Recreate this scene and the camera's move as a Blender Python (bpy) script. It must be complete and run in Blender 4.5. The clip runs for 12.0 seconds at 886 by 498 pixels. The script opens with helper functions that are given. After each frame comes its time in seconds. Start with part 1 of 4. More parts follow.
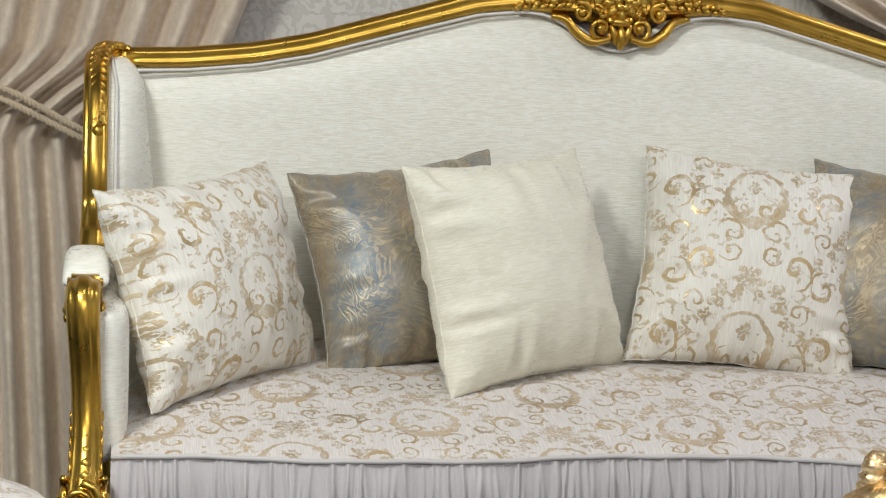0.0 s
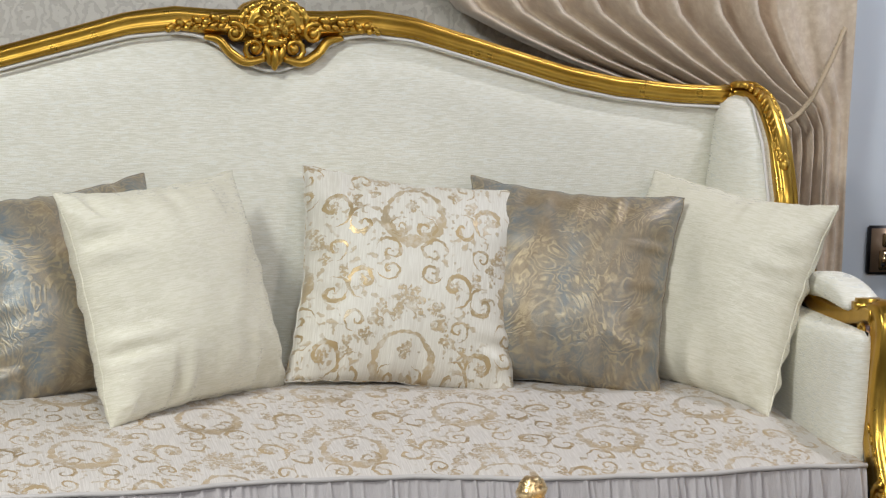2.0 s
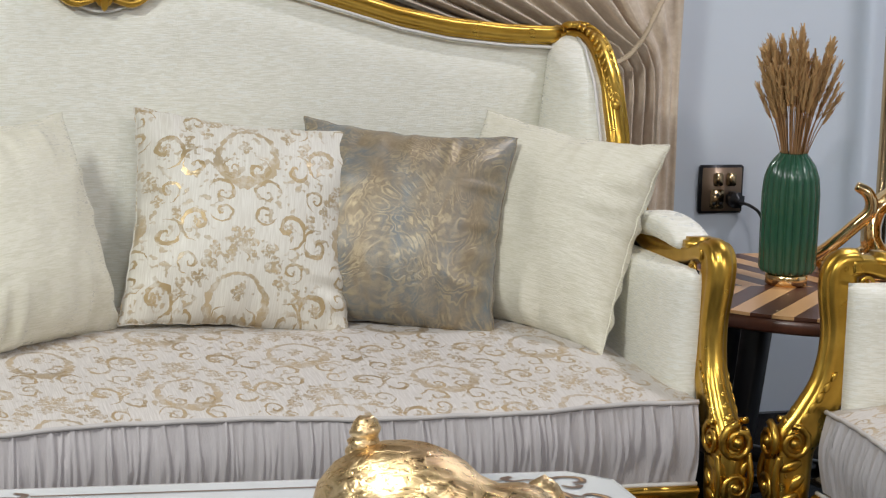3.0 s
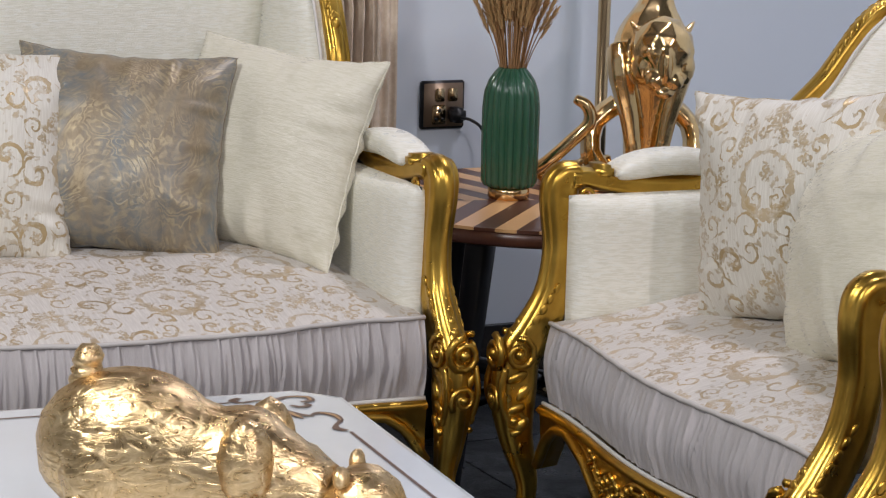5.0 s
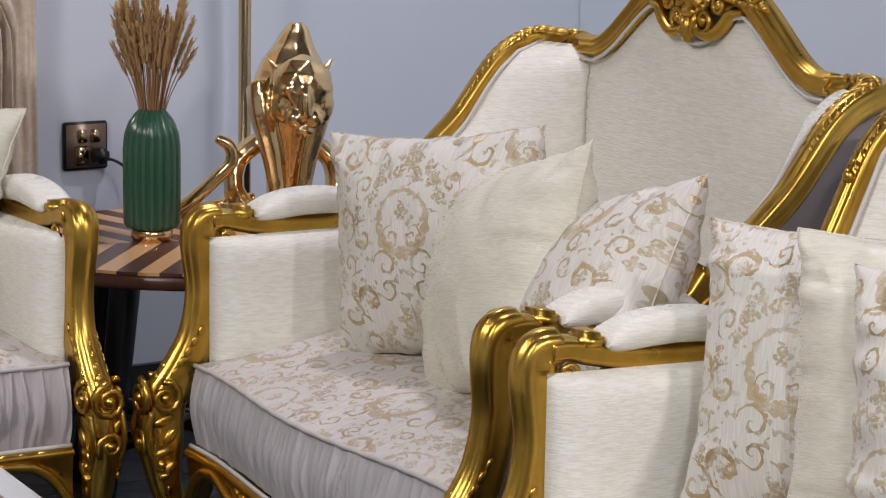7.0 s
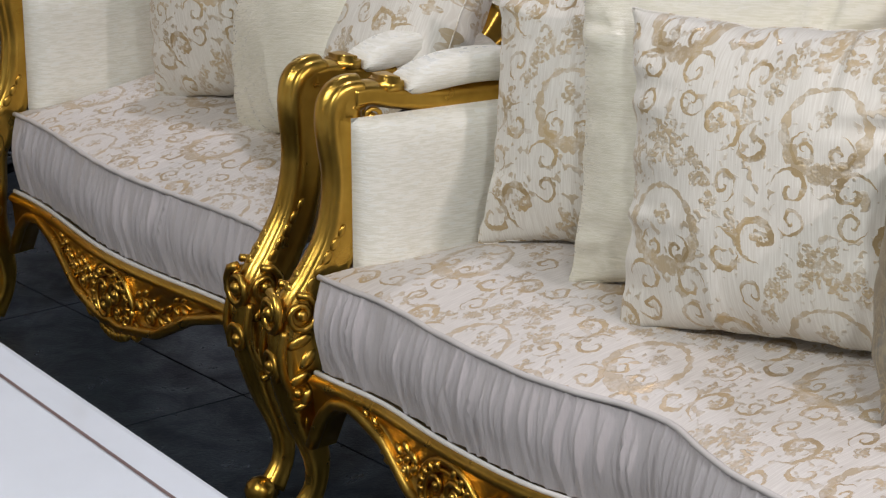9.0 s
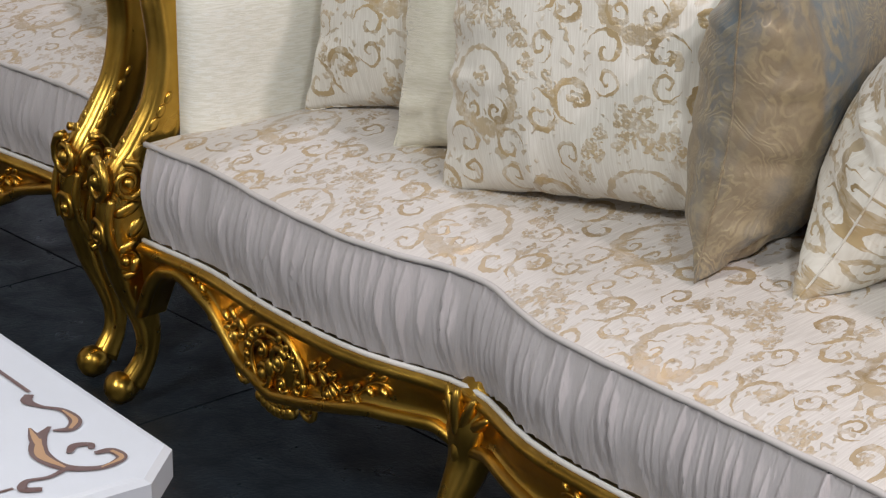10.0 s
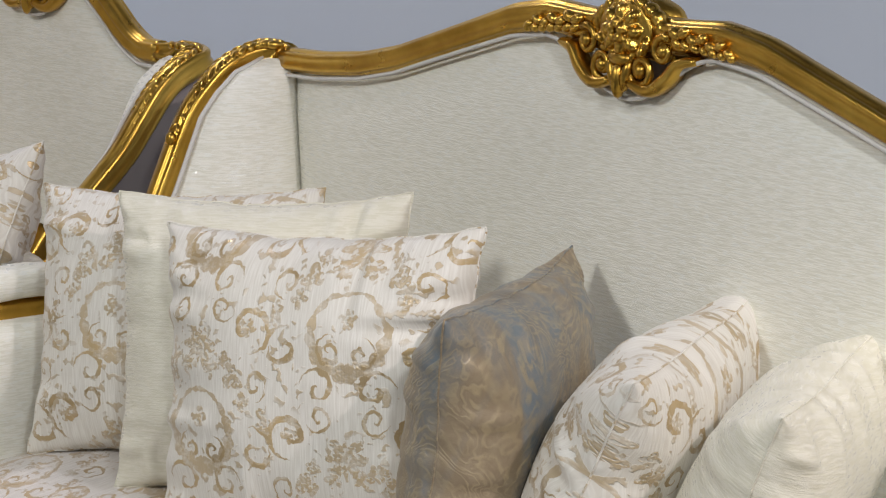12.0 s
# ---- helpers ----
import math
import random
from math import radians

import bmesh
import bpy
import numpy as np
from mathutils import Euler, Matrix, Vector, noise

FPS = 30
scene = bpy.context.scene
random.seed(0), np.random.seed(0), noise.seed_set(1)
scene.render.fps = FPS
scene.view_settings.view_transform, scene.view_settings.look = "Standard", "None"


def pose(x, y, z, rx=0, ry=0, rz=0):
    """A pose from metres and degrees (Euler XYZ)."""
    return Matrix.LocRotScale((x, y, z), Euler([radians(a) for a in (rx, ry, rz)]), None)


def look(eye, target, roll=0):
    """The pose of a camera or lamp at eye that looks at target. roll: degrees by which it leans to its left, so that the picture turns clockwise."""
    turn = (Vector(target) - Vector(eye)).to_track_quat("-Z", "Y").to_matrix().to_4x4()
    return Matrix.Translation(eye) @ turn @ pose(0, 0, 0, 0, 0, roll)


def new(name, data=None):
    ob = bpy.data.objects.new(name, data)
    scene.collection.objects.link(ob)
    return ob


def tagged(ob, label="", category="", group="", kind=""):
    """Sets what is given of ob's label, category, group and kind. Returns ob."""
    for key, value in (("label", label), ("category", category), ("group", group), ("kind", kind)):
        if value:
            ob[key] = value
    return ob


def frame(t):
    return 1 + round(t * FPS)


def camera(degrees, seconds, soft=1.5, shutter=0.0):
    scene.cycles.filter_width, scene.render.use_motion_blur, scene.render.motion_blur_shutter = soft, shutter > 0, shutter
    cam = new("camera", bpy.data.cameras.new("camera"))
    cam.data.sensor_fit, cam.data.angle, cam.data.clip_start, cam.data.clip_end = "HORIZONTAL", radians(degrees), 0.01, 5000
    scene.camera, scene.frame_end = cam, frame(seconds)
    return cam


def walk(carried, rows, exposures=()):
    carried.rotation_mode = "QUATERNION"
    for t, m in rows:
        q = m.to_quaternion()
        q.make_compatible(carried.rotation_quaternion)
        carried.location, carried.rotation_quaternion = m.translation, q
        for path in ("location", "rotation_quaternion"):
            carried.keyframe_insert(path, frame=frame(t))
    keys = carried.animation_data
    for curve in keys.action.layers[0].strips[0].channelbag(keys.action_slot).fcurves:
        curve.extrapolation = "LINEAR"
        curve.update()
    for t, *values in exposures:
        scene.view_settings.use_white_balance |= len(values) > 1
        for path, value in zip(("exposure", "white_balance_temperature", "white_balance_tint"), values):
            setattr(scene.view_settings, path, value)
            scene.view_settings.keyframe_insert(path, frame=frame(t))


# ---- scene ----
cam = camera(20.92, 12.0, soft=1.25)
PATH = [
    (0, (-0.875, -3.633, 1.276), (-0.488, -0.690, 0.844), 2.10),
    (0.5, (-0.866, -3.625, 1.289), (-0.401, -0.692, 0.862), 1.92),
    (1, (-0.858, -3.616, 1.302), (-0.307, -0.698, 0.877), 1.72),
    (1.5, (-0.852, -3.608, 1.301), (-0.188, -0.712, 0.884), 1.71),
    (2, (-0.845, -3.605, 1.301), (-0.058, -0.739, 0.889), 1.73),
    (2.5, (-0.840, -3.599, 1.301), (0.059, -0.769, 0.876), 1.74),
    (3, (-0.839, -3.602, 1.297), (0.142, -0.807, 0.821), 1.92),
    (3.2, (-0.839, -3.602, 1.296), (0.167, -0.820, 0.797), 1.89),
    (4.8, (-0.833, -3.607, 1.298), (0.415, -0.938, 0.731), 1.51),
    (5, (-0.831, -3.605, 1.301), (0.458, -0.957, 0.733), 1.49),
    (5.5, (-0.805, -3.599, 1.305), (0.585, -1.001, 0.740), 1.35),
    (6, (-0.802, -3.616, 1.312), (0.687, -1.073, 0.749), 1.37),
    (6.5, (-0.791, -3.628, 1.327), (0.783, -1.131, 0.790), 1.67),
    (6.7, (-0.792, -3.632, 1.329), (0.819, -1.156, 0.805), 1.59),
    (8.3, (-0.866, -3.785, 1.471), (0.905, -1.476, 0.743), -0.63),
    (8.5, (-0.868, -3.785, 1.466), (0.901, -1.491, 0.687), -0.65),
    (9, (-0.865, -3.797, 1.445), (0.904, -1.547, 0.547), -0.22),
    (9.5, (-0.852, -3.821, 1.430), (0.953, -1.637, 0.444), 0.31),
    (10, (-0.815, -3.851, 1.419), (1.040, -1.732, 0.386), 0.34),
    (10.5, (-0.794, -3.889, 1.414), (1.133, -1.795, 0.465), 0.55),
    (11, (-0.847, -3.930, 1.437), (1.171, -1.860, 0.637), 1.03),
    (11.5, (-0.894, -3.955, 1.449), (1.199, -1.919, 0.760), 1.02),
    (12, (-0.921, -3.958, 1.451), (1.269, -2.001, 0.837), 0.90),
]
walk(cam, [(t, look(eye, target, roll)) for t, eye, target, roll in PATH],
     [(0, -0.04, 6440, 14), (3.2, -0.06, 6440, 15), (5.2, -0.18, 6440, 21), (7, -0.22, 6440, 23), (9, -0.32, 6440, 19), (9.8, -0.34, 6480, 19), (10.5, -0.18, 6640, 19), (11, -0.34, 6600, 19), (12, -0.36, 6440, 19)])

# ---- world and lights ----
world = bpy.data.worlds.new("showroom_world")
scene.world = world
world.use_nodes = True
world.node_tree.nodes["Background"].inputs[0].default_value = (0.75, 0.8, 0.9, 1)
world.node_tree.nodes["Background"].inputs[1].default_value = 0.006


def ceiling_lamp(x, y, size, power, colour):
    lamp = bpy.data.lights.new("ceiling_panel_lamp", "AREA")
    lamp.shape, lamp.size, lamp.energy, lamp.color = "SQUARE", size, power, colour
    ob = new("ceiling_panel_lamp", lamp)
    ob.matrix_world = look((x, y, 2.93), (x, y, 0))


for lx, ly, ls, lp, lc in (
        (-2.0, -1.9, 0.6, 122, (0.95, 1.0, 0.94)), (0.9, -4.7, 0.16, 88, (1.0, 0.94, 0.92)),
        (-0.6, -4.7, 0.3, 92, (0.92, 1.0, 0.99)), (-0.5, -1.0, 0.2, 6, (0.97, 0.98, 0.97)),
        (1.70, 0.1, 0.16, 24, (0.95, 0.96, 1.0))):
    ceiling_lamp(lx, ly, ls, lp, lc)


# ---- materials ----
class Nodes:
    def __init__(self, name):
        self.mat = bpy.data.materials.new(name)
        self.mat.use_nodes = True
        self.tree = self.mat.node_tree
        self.shader = self.tree.nodes["Principled BSDF"]

    def add(self, kind, **inputs):
        node = self.tree.nodes.new(kind)
        for key, value in inputs.items():
            self.put(node, key.replace("_", " "), value)
        return node

    def put(self, node, key, value):
        slot = node.inputs[int(key[1:])] if key[0] == "i" and key[1:].isdigit() else node.inputs[key]
        if isinstance(value, bpy.types.NodeSocket):
            self.tree.links.new(value, slot)
        else:
            slot.default_value = value

    def math(self, op, a, b=0.0, c=0.0, clamp=False):
        node = self.add("ShaderNodeMath", i0=a, i1=b, i2=c)
        node.operation, node.use_clamp = op, clamp
        return node.outputs[0]

    def vec(self, op, a, b=(0, 0, 0)):
        node = self.add("ShaderNodeVectorMath", i0=a, i1=b)
        node.operation = op
        return node

    def noise(self, where, scale, detail=2.0, rough=0.5, distortion=0.0):
        return self.add("ShaderNodeTexNoise", Vector=where, Scale=scale, Detail=detail, Roughness=rough, Distortion=distortion).outputs[0]

    def mapped(self, where, scale=(1, 1, 1), rot=(0, 0, 0)):
        return self.add("ShaderNodeMapping", Vector=where, Scale=scale, Rotation=rot).outputs[0]

    def step(self, value, lo, hi):
        node = self.add("ShaderNodeMapRange", i0=value, i1=lo, i2=hi, i3=0.0, i4=1.0)
        return node.outputs[0]

    def mix(self, fac, a, b):
        node = self.tree.nodes.new("ShaderNodeMix")
        node.data_type = "RGBA"
        for slot, value in ((0, fac), (6, a), (7, b)):
            if isinstance(value, bpy.types.NodeSocket):
                self.tree.links.new(value, node.inputs[slot])
            else:
                node.inputs[slot].default_value = value if slot == 0 else (*value, 1)
        return node.outputs[2]

    def bump(self, height, strength, distance=0.002):
        node = self.add("ShaderNodeBump", Height=height, Strength=strength, Distance=distance)
        self.put(self.shader, "Normal", node.outputs[0])

    def done(self, **inputs):
        for key, value in inputs.items():
            if not isinstance(value, (bpy.types.NodeSocket, float, int)) and len(value) == 3:
                value = (*value, 1)
            self.put(self.shader, key.replace("_", " "), value)
        return self.mat

    def here(self):
        return self.tree.nodes.new("ShaderNodeTexCoord").outputs["Object"]

    def chance(self):
        return self.tree.nodes.new("ShaderNodeObjectInfo").outputs["Random"]


def gold_leaf(name, colour, dark, rough):
    n = Nodes(name)
    p = n.here()
    wear = n.step(n.noise(p, 9.0, 4.0, 0.6), 0.35, 0.7)
    fine = n.noise(p, 120.0, 3.0)
    n.bump(fine, 0.25, 0.001)
    rr = n.math("MULTIPLY_ADD", n.noise(p, 30.0, 3.0), 0.22, rough - 0.1)
    return n.done(Base_Color=n.mix(wear, dark, colour), Metallic=1.0, Roughness=rr)


def rippled_gold():
    n = Nodes("rippled_gold")
    p = n.here()
    fur = n.noise(n.mapped(p, (0.55, 1.0, 1.4)), 70.0, 4.0, 0.65, 1.2)
    dents = n.noise(p, 30.0, 2.0, 0.5)
    n.bump(n.math("ADD", fur, dents), 0.6, 0.004)
    return n.done(Base_Color=n.mix(n.step(fur, 0.35, 0.65), (0.58, 0.38, 0.17), (0.86, 0.65, 0.37)), Metallic=1.0, Roughness=n.math("MULTIPLY_ADD", fur, 0.25, 0.17))


def slub_fabric(name, colour, colour2, along=(5, 5, 60)):
    n = Nodes(name)
    p = n.here()
    stretched = n.mapped(p, along)
    slub = n.noise(stretched, 8.0, 2.0, 0.55)
    glint_dash = n.step(n.noise(n.mapped(p, (along[0] * 1.4, along[1] * 1.4, along[2] * 0.62)), 8.0, 1.0), 0.58, 0.63)
    weave = n.noise(n.mapped(p, (along[0] * 4, along[1] * 4, along[2] * 3)), 30.0, 2.0)
    big = n.noise(p, 2.0, 2.0)
    col = n.mix(n.step(slub, 0.4, 0.62), colour, colour2)
    col = n.mix(n.math("MULTIPLY", big, 0.12), col, (colour[0] * 0.86, colour[1] * 0.85, colour[2] * 0.78))
    n.bump(n.math("ADD", slub, n.math("MULTIPLY", weave, 0.3)), 0.42, 0.0022)
    # yarn glints also put into the colour as paler dashes
    col = n.mix(n.math("MULTIPLY", glint_dash, 0.9), col, tuple(min(0.94, c * 1.08) for c in colour2))
    rough = n.math("MULTIPLY_ADD", glint_dash, -0.38, n.math("MULTIPLY_ADD", n.step(slub, 0.45, 0.7), -0.12, 0.58))
    return n.done(Base_Color=col, Roughness=rough, Sheen_Weight=0.2, Sheen_Roughness=0.4, Specular_IOR_Level=n.math("MULTIPLY_ADD", glint_dash, 0.45, 0.4))


def scroll_fabric(name, flat, ground, ground2, gold):
    """Cream cloth with woven gold scrolls in a mirrored, half-dropped repeat of 0.22 by 0.26 m; flat: the two axes of the cloth."""
    n = Nodes(name)
    p = n.here()
    sep = n.add("ShaderNodeSeparateXYZ", i0=p)
    shift = n.math("MULTIPLY", n.chance(), 7.0)
    comb = n.add("ShaderNodeCombineXYZ", i0=n.math("ADD", sep.outputs[flat[0]], shift), i1=n.math("ADD", sep.outputs[flat[1]], shift), i2=0.0)
    p2 = comb.outputs[0]

    def pushed(where, scale, amount):
        wob = n.add("ShaderNodeTexNoise", Vector=p2, Scale=scale, Detail=2.0)
        return n.vec("ADD", where, n.vec("MULTIPLY", n.vec("SUBTRACT", wob.outputs["Color"], (0.5, 0.5, 0.5)).outputs[0], (amount, amount, 0.0)).outputs[0]).outputs[0]

    pw = pushed(pushed(p2, 8.0, 0.018), 75.0, 0.011)
    at = n.add("ShaderNodeSeparateXYZ", i0=pw)
    col = n.math("FLOOR", n.math("DIVIDE", at.outputs[0], 0.22))
    tx = n.math("ABSOLUTE", n.math("SUBTRACT", n.math("SUBTRACT", at.outputs[0], n.math("MULTIPLY", col, 0.22)), 0.11))
    drop = n.math("MULTIPLY", n.math("MODULO", n.math("ABSOLUTE", col), 2.0), 0.13)
    ty = n.math("MULTIPLY", n.math("FRACT", n.math("DIVIDE", n.math("ADD", n.math("ADD", at.outputs[1], drop), 52.0), 0.26)), 0.26)

    def polar(cx, cy, hand=1.0, start=0.0):
        dx, dy = n.math("SUBTRACT", tx, cx), n.math("SUBTRACT", ty, cy)
        r = n.math("SQRT", n.math("ADD", n.math("MULTIPLY", dx, dx), n.math("MULTIPLY", dy, dy)))
        return r, n.math("MULTIPLY_ADD", n.math("ARCTAN2", dy, dx), hand / (2 * math.pi), start)

    def curl(cx, cy, radius, hand, start, density, width):
        """A tapering scroll that winds into its middle."""
        r, ang = polar(cx, cy, hand, start)
        rr = n.math("DIVIDE", r, radius)
        off = n.math("ABSOLUTE", n.math("SUBTRACT", n.math("FRACT", n.math("MULTIPLY_ADD", rr, density, ang)), 0.5))
        wide = n.math("MULTIPLY_ADD", n.math("SINE", n.math("MULTIPLY", rr, 2.6)), width * 0.75, width * 0.35)
        band = n.math("LESS_THAN", off, wide)
        return n.math("MULTIPLY", band, n.math("LESS_THAN", rr, 1.0))

    lace = n.step(n.noise(p2, 170.0, 1.0), 0.40, 0.50)

    def bloom(cx, cy, radius, petals, start=0.0):
        """A ragged floret with an open, lacy middle."""
        r, ang = polar(cx, cy, 1.0, start)
        lobe = n.math("MULTIPLY_ADD", n.math("ABSOLUTE", n.math("COSINE", n.math("MULTIPLY", ang, math.pi * petals))), radius * 0.5, radius * 0.5)
        return n.math("MULTIPLY", n.math("LESS_THAN", r, lobe), n.math("MULTIPLY_ADD", lace, 0.75, 0.1))

    def hoop(cx, cy, radius, width, lobes):
        """A scalloped ring, thick on one side and broken at the top."""
        r, ang = polar(cx, cy)
        wide = n.math("MULTIPLY_ADD", n.math("SINE", n.math("MULTIPLY", ang, 2 * math.pi)), -0.45 * width, 0.75 * width)
        wide = n.math("MULTIPLY", wide, n.math("MULTIPLY_ADD", n.math("ABSOLUTE", n.math("SINE", n.math("MULTIPLY", ang, math.pi * lobes))), 0.6, 0.6))
        return n.math("MULTIPLY", n.math("LESS_THAN", n.math("ABSOLUTE", n.math("SUBTRACT", r, radius)), wide), 0.8)

    shapes = [hoop(0.0, 0.082, 0.050, 0.0085, 15), curl(0.021, 0.056, 0.021, -1.0, 0.35, 1.3, 0.16), curl(0.036, 0.012, 0.026, 1.0, 0.20, 1.2, 0.14),
              curl(0.088, 0.060, 0.030, -1.0, 0.60, 1.1, 0.13), curl(0.080, 0.212, 0.034, 1.0, 0.55, 1.1, 0.13), curl(0.036, 0.236, 0.020, -1.0, 0.10, 1.25, 0.15), curl(0.092, 0.142, 0.021, 1.0, 0.40, 1.25, 0.15),
              bloom(0.0, 0.186, 0.030, 7), bloom(0.0, 0.098, 0.014, 5), bloom(0.058, 0.150, 0.017, 3, 0.1), bloom(0.072, 0.122, 0.013, 4), bloom(0.046, 0.172, 0.012, 4), bloom(0.11, 0.100, 0.020, 5), bloom(0.080, 0.212, 0.013, 5), bloom(0.020, 0.160, 0.013, 5)]
    motif = shapes[0]
    for shape in shapes[1:]:
        motif = n.math("MAXIMUM", motif, shape)
    leaf = n.math("MULTIPLY", n.step(n.noise(pw, 80.0, 1.0), 0.575, 0.61), n.step(n.noise(p2, 17.0, 1.0), 0.46, 0.51))
    motif = n.math("MAXIMUM", motif, n.math("MULTIPLY", leaf, 0.7))
    tear = n.step(n.noise(p2, 42.0, 3.0, 0.7), 0.36, 0.52)
    motif = n.math("MULTIPLY", motif, n.math("MULTIPLY_ADD", tear, 0.6, 0.4))
    along = n.mapped(p2, (160, 9, 1))
    thread = n.noise(along, 3.0, 2.0)
    base = n.mix(n.step(thread, 0.4, 0.65), ground, ground2)
    shade = n.step(n.noise(pw, 26.0, 2.0), 0.35, 0.65)
    gcol = n.mix(shade, gold, (gold[0] * 1.25, gold[1] * 1.22, gold[2] * 1.18))
    n.bump(n.math("ADD", motif, n.math("MULTIPLY", thread, 0.25)), 0.55, 0.003)
    glint = n.math("MULTIPLY", motif, n.step(n.noise(pw, 13.0, 2.0), 0.5, 0.6))
    return n.done(Base_Color=n.mix(motif, base, gcol), Roughness=n.math("MULTIPLY_ADD", motif, -0.18, 0.52), Metallic=n.math("MULTIPLY", glint, 0.45), Sheen_Weight=0.15)


def brocade(name):
    """Taupe satin with blue patches and fine gold lines that swirl like roses."""
    n = Nodes(name)
    moved = n.add("ShaderNodeCombineXYZ", i0=n.math("MULTIPLY", n.chance(), 5.0), i1=0.0, i2=n.math("MULTIPLY", n.chance(), 3.0)).outputs[0]
    p = n.vec("ADD", n.here(), moved).outputs[0]
    swirl = n.noise(p, 6.5, 3.5, 0.55, 1.9)
    line = n.math("ABSOLUTE", n.math("SUBTRACT", n.math("FRACT", n.math("MULTIPLY", swirl, 15.0)), 0.5))
    thin = n.math("SUBTRACT", 1.0, n.step(line, 0.08, 0.30))
    patch = n.step(n.noise(n.mapped(p, (1.3, 1.3, 0.5)), 6.5, 3.0, 0.6, 0.6), 0.38, 0.60)
    base = n.mix(patch, (0.18, 0.215, 0.235), (0.275, 0.212, 0.135))
    haze = n.step(n.noise(p, 34.0, 4.0, 0.7, 1.5), 0.42, 0.66)
    base = n.mix(n.math("MULTIPLY", haze, 0.55), base, (0.40, 0.325, 0.215))
    keep = n.step(n.noise(p, 12.0, 3.0, 0.7), 0.36, 0.60)
    mask = n.math("MULTIPLY", n.math("MULTIPLY", thin, keep), n.step(n.noise(p, 120.0, 2.0), 0.26, 0.44))
    weave = n.noise(n.mapped(p, (20, 20, 200)), 6.0)
    n.bump(n.math("ADD", mask, n.math("MULTIPLY", weave, 0.35)), 0.35, 0.0014)
    return n.done(Base_Color=n.mix(n.math("MULTIPLY", mask, 0.6), base, (0.58, 0.475, 0.30)), Roughness=n.math("MULTIPLY_ADD", patch, 0.08, 0.40), Metallic=n.math("MULTIPLY_ADD", mask, 0.35, 0.20), Sheen_Weight=0.08)


def pleat_cloth(name, colour):
    n = Nodes(name)
    p = n.here()
    t = n.noise(n.mapped(p, (90, 90, 3)), 4.0, 2.0)
    col = n.mix(t, (colour[0] * 0.85, colour[1] * 0.85, colour[2] * 0.87), colour)
    n.bump(n.noise(n.mapped(p, (60, 60, 4)), 8.0, 3.0), 0.4, 0.003)
    return n.done(Base_Color=col, Roughness=0.45, Sheen_Weight=0.3, Specular_IOR_Level=0.5)


def curtain_cloth(name):
    n = Nodes(name)
    p = n.here()
    a = n.step(n.noise(p, 55.0, 4.0, 0.7), 0.42, 0.62)
    b = n.step(n.noise(n.mapped(p, (14, 14, 4)), 2.0, 3.0), 0.35, 0.7)
    col = n.mix(a, (0.68, 0.565, 0.43), (0.80, 0.69, 0.55))
    col = n.mix(n.math("MULTIPLY", b, 0.45), col, (0.54, 0.43, 0.33))
    n.bump(n.noise(p, 160.0, 3.0), 0.3, 0.0015)
    return n.done(Base_Color=col, Roughness=0.5, Sheen_Weight=0.35)


def damask_paper(name):
    n = Nodes(name)
    p = n.here()
    sep = n.add("ShaderNodeSeparateXYZ", i0=p)
    x = n.math("SINE", n.math("MULTIPLY", sep.outputs[0], 50.0))
    z = n.math("SINE", n.math("MULTIPLY", sep.outputs[2], 36.0))
    k = n.math("ADD", n.math("MULTIPLY", x, z), n.math("MULTIPLY", n.noise(p, 60.0, 3.0), 1.3))
    line = n.math("ABSOLUTE", n.math("SINE", n.math("MULTIPLY", k, 5.0)))
    m = n.step(line, 0.55, 0.75)
    col = n.mix(m, (0.60, 0.57, 0.51), (0.70, 0.67, 0.60))
    n.bump(m, 0.4, 0.002)
    return n.done(Base_Color=col, Roughness=0.55)


def wall_paint(name, colour):
    n = Nodes(name)
    p = n.here()
    v = n.noise(p, 1.7, 4.0, 0.6)
    n.bump(n.noise(p, 220.0, 3.0), 0.12, 0.001)
    return n.done(Base_Color=n.mix(v, (colour[0] * 0.93, colour[1] * 0.93, colour[2] * 0.94), colour), Roughness=0.5)


def slate(name):
    n = Nodes(name)
    p = n.here()
    f = n.noise(p, 150.0, 3.0, 0.7)
    b = n.noise(p, 11.0, 4.0, 0.65, 0.5)
    tone = n.math("MULTIPLY_ADD", n.chance(), 0.3, 0.0)
    col = n.mix(f, (0.005, 0.009, 0.013), (0.024, 0.034, 0.044))
    col = n.mix(n.step(b, 0.40, 0.68), col, (0.007, 0.011, 0.016))
    col = n.mix(tone, col, (0.010, 0.014, 0.018))
    n.bump(n.math("ADD", f, b), 0.35, 0.003)
    return n.done(Base_Color=col, Roughness=n.math("MULTIPLY_ADD", n.step(b, 0.35, 0.65), 0.25, 0.26))


def stained_wood(name, a, b):
    n = Nodes(name)
    p = n.here()
    g = n.noise(n.mapped(p, (4, 60, 4)), 5.0, 4.0, 0.6, 0.4)
    n.bump(g, 0.1, 0.001)
    return n.done(Base_Color=n.mix(g, a, b), Roughness=0.32)


def plain(name, colour, rough, metal=0.0, grain=40.0, **more):
    n = Nodes(name)
    p = n.here()
    v = n.noise(p, grain, 3.0)
    n.bump(v, 0.08, 0.001)
    return n.done(Base_Color=n.mix(v, tuple(c * 0.88 for c in colour), colour), Roughness=rough, Metallic=metal, **more)


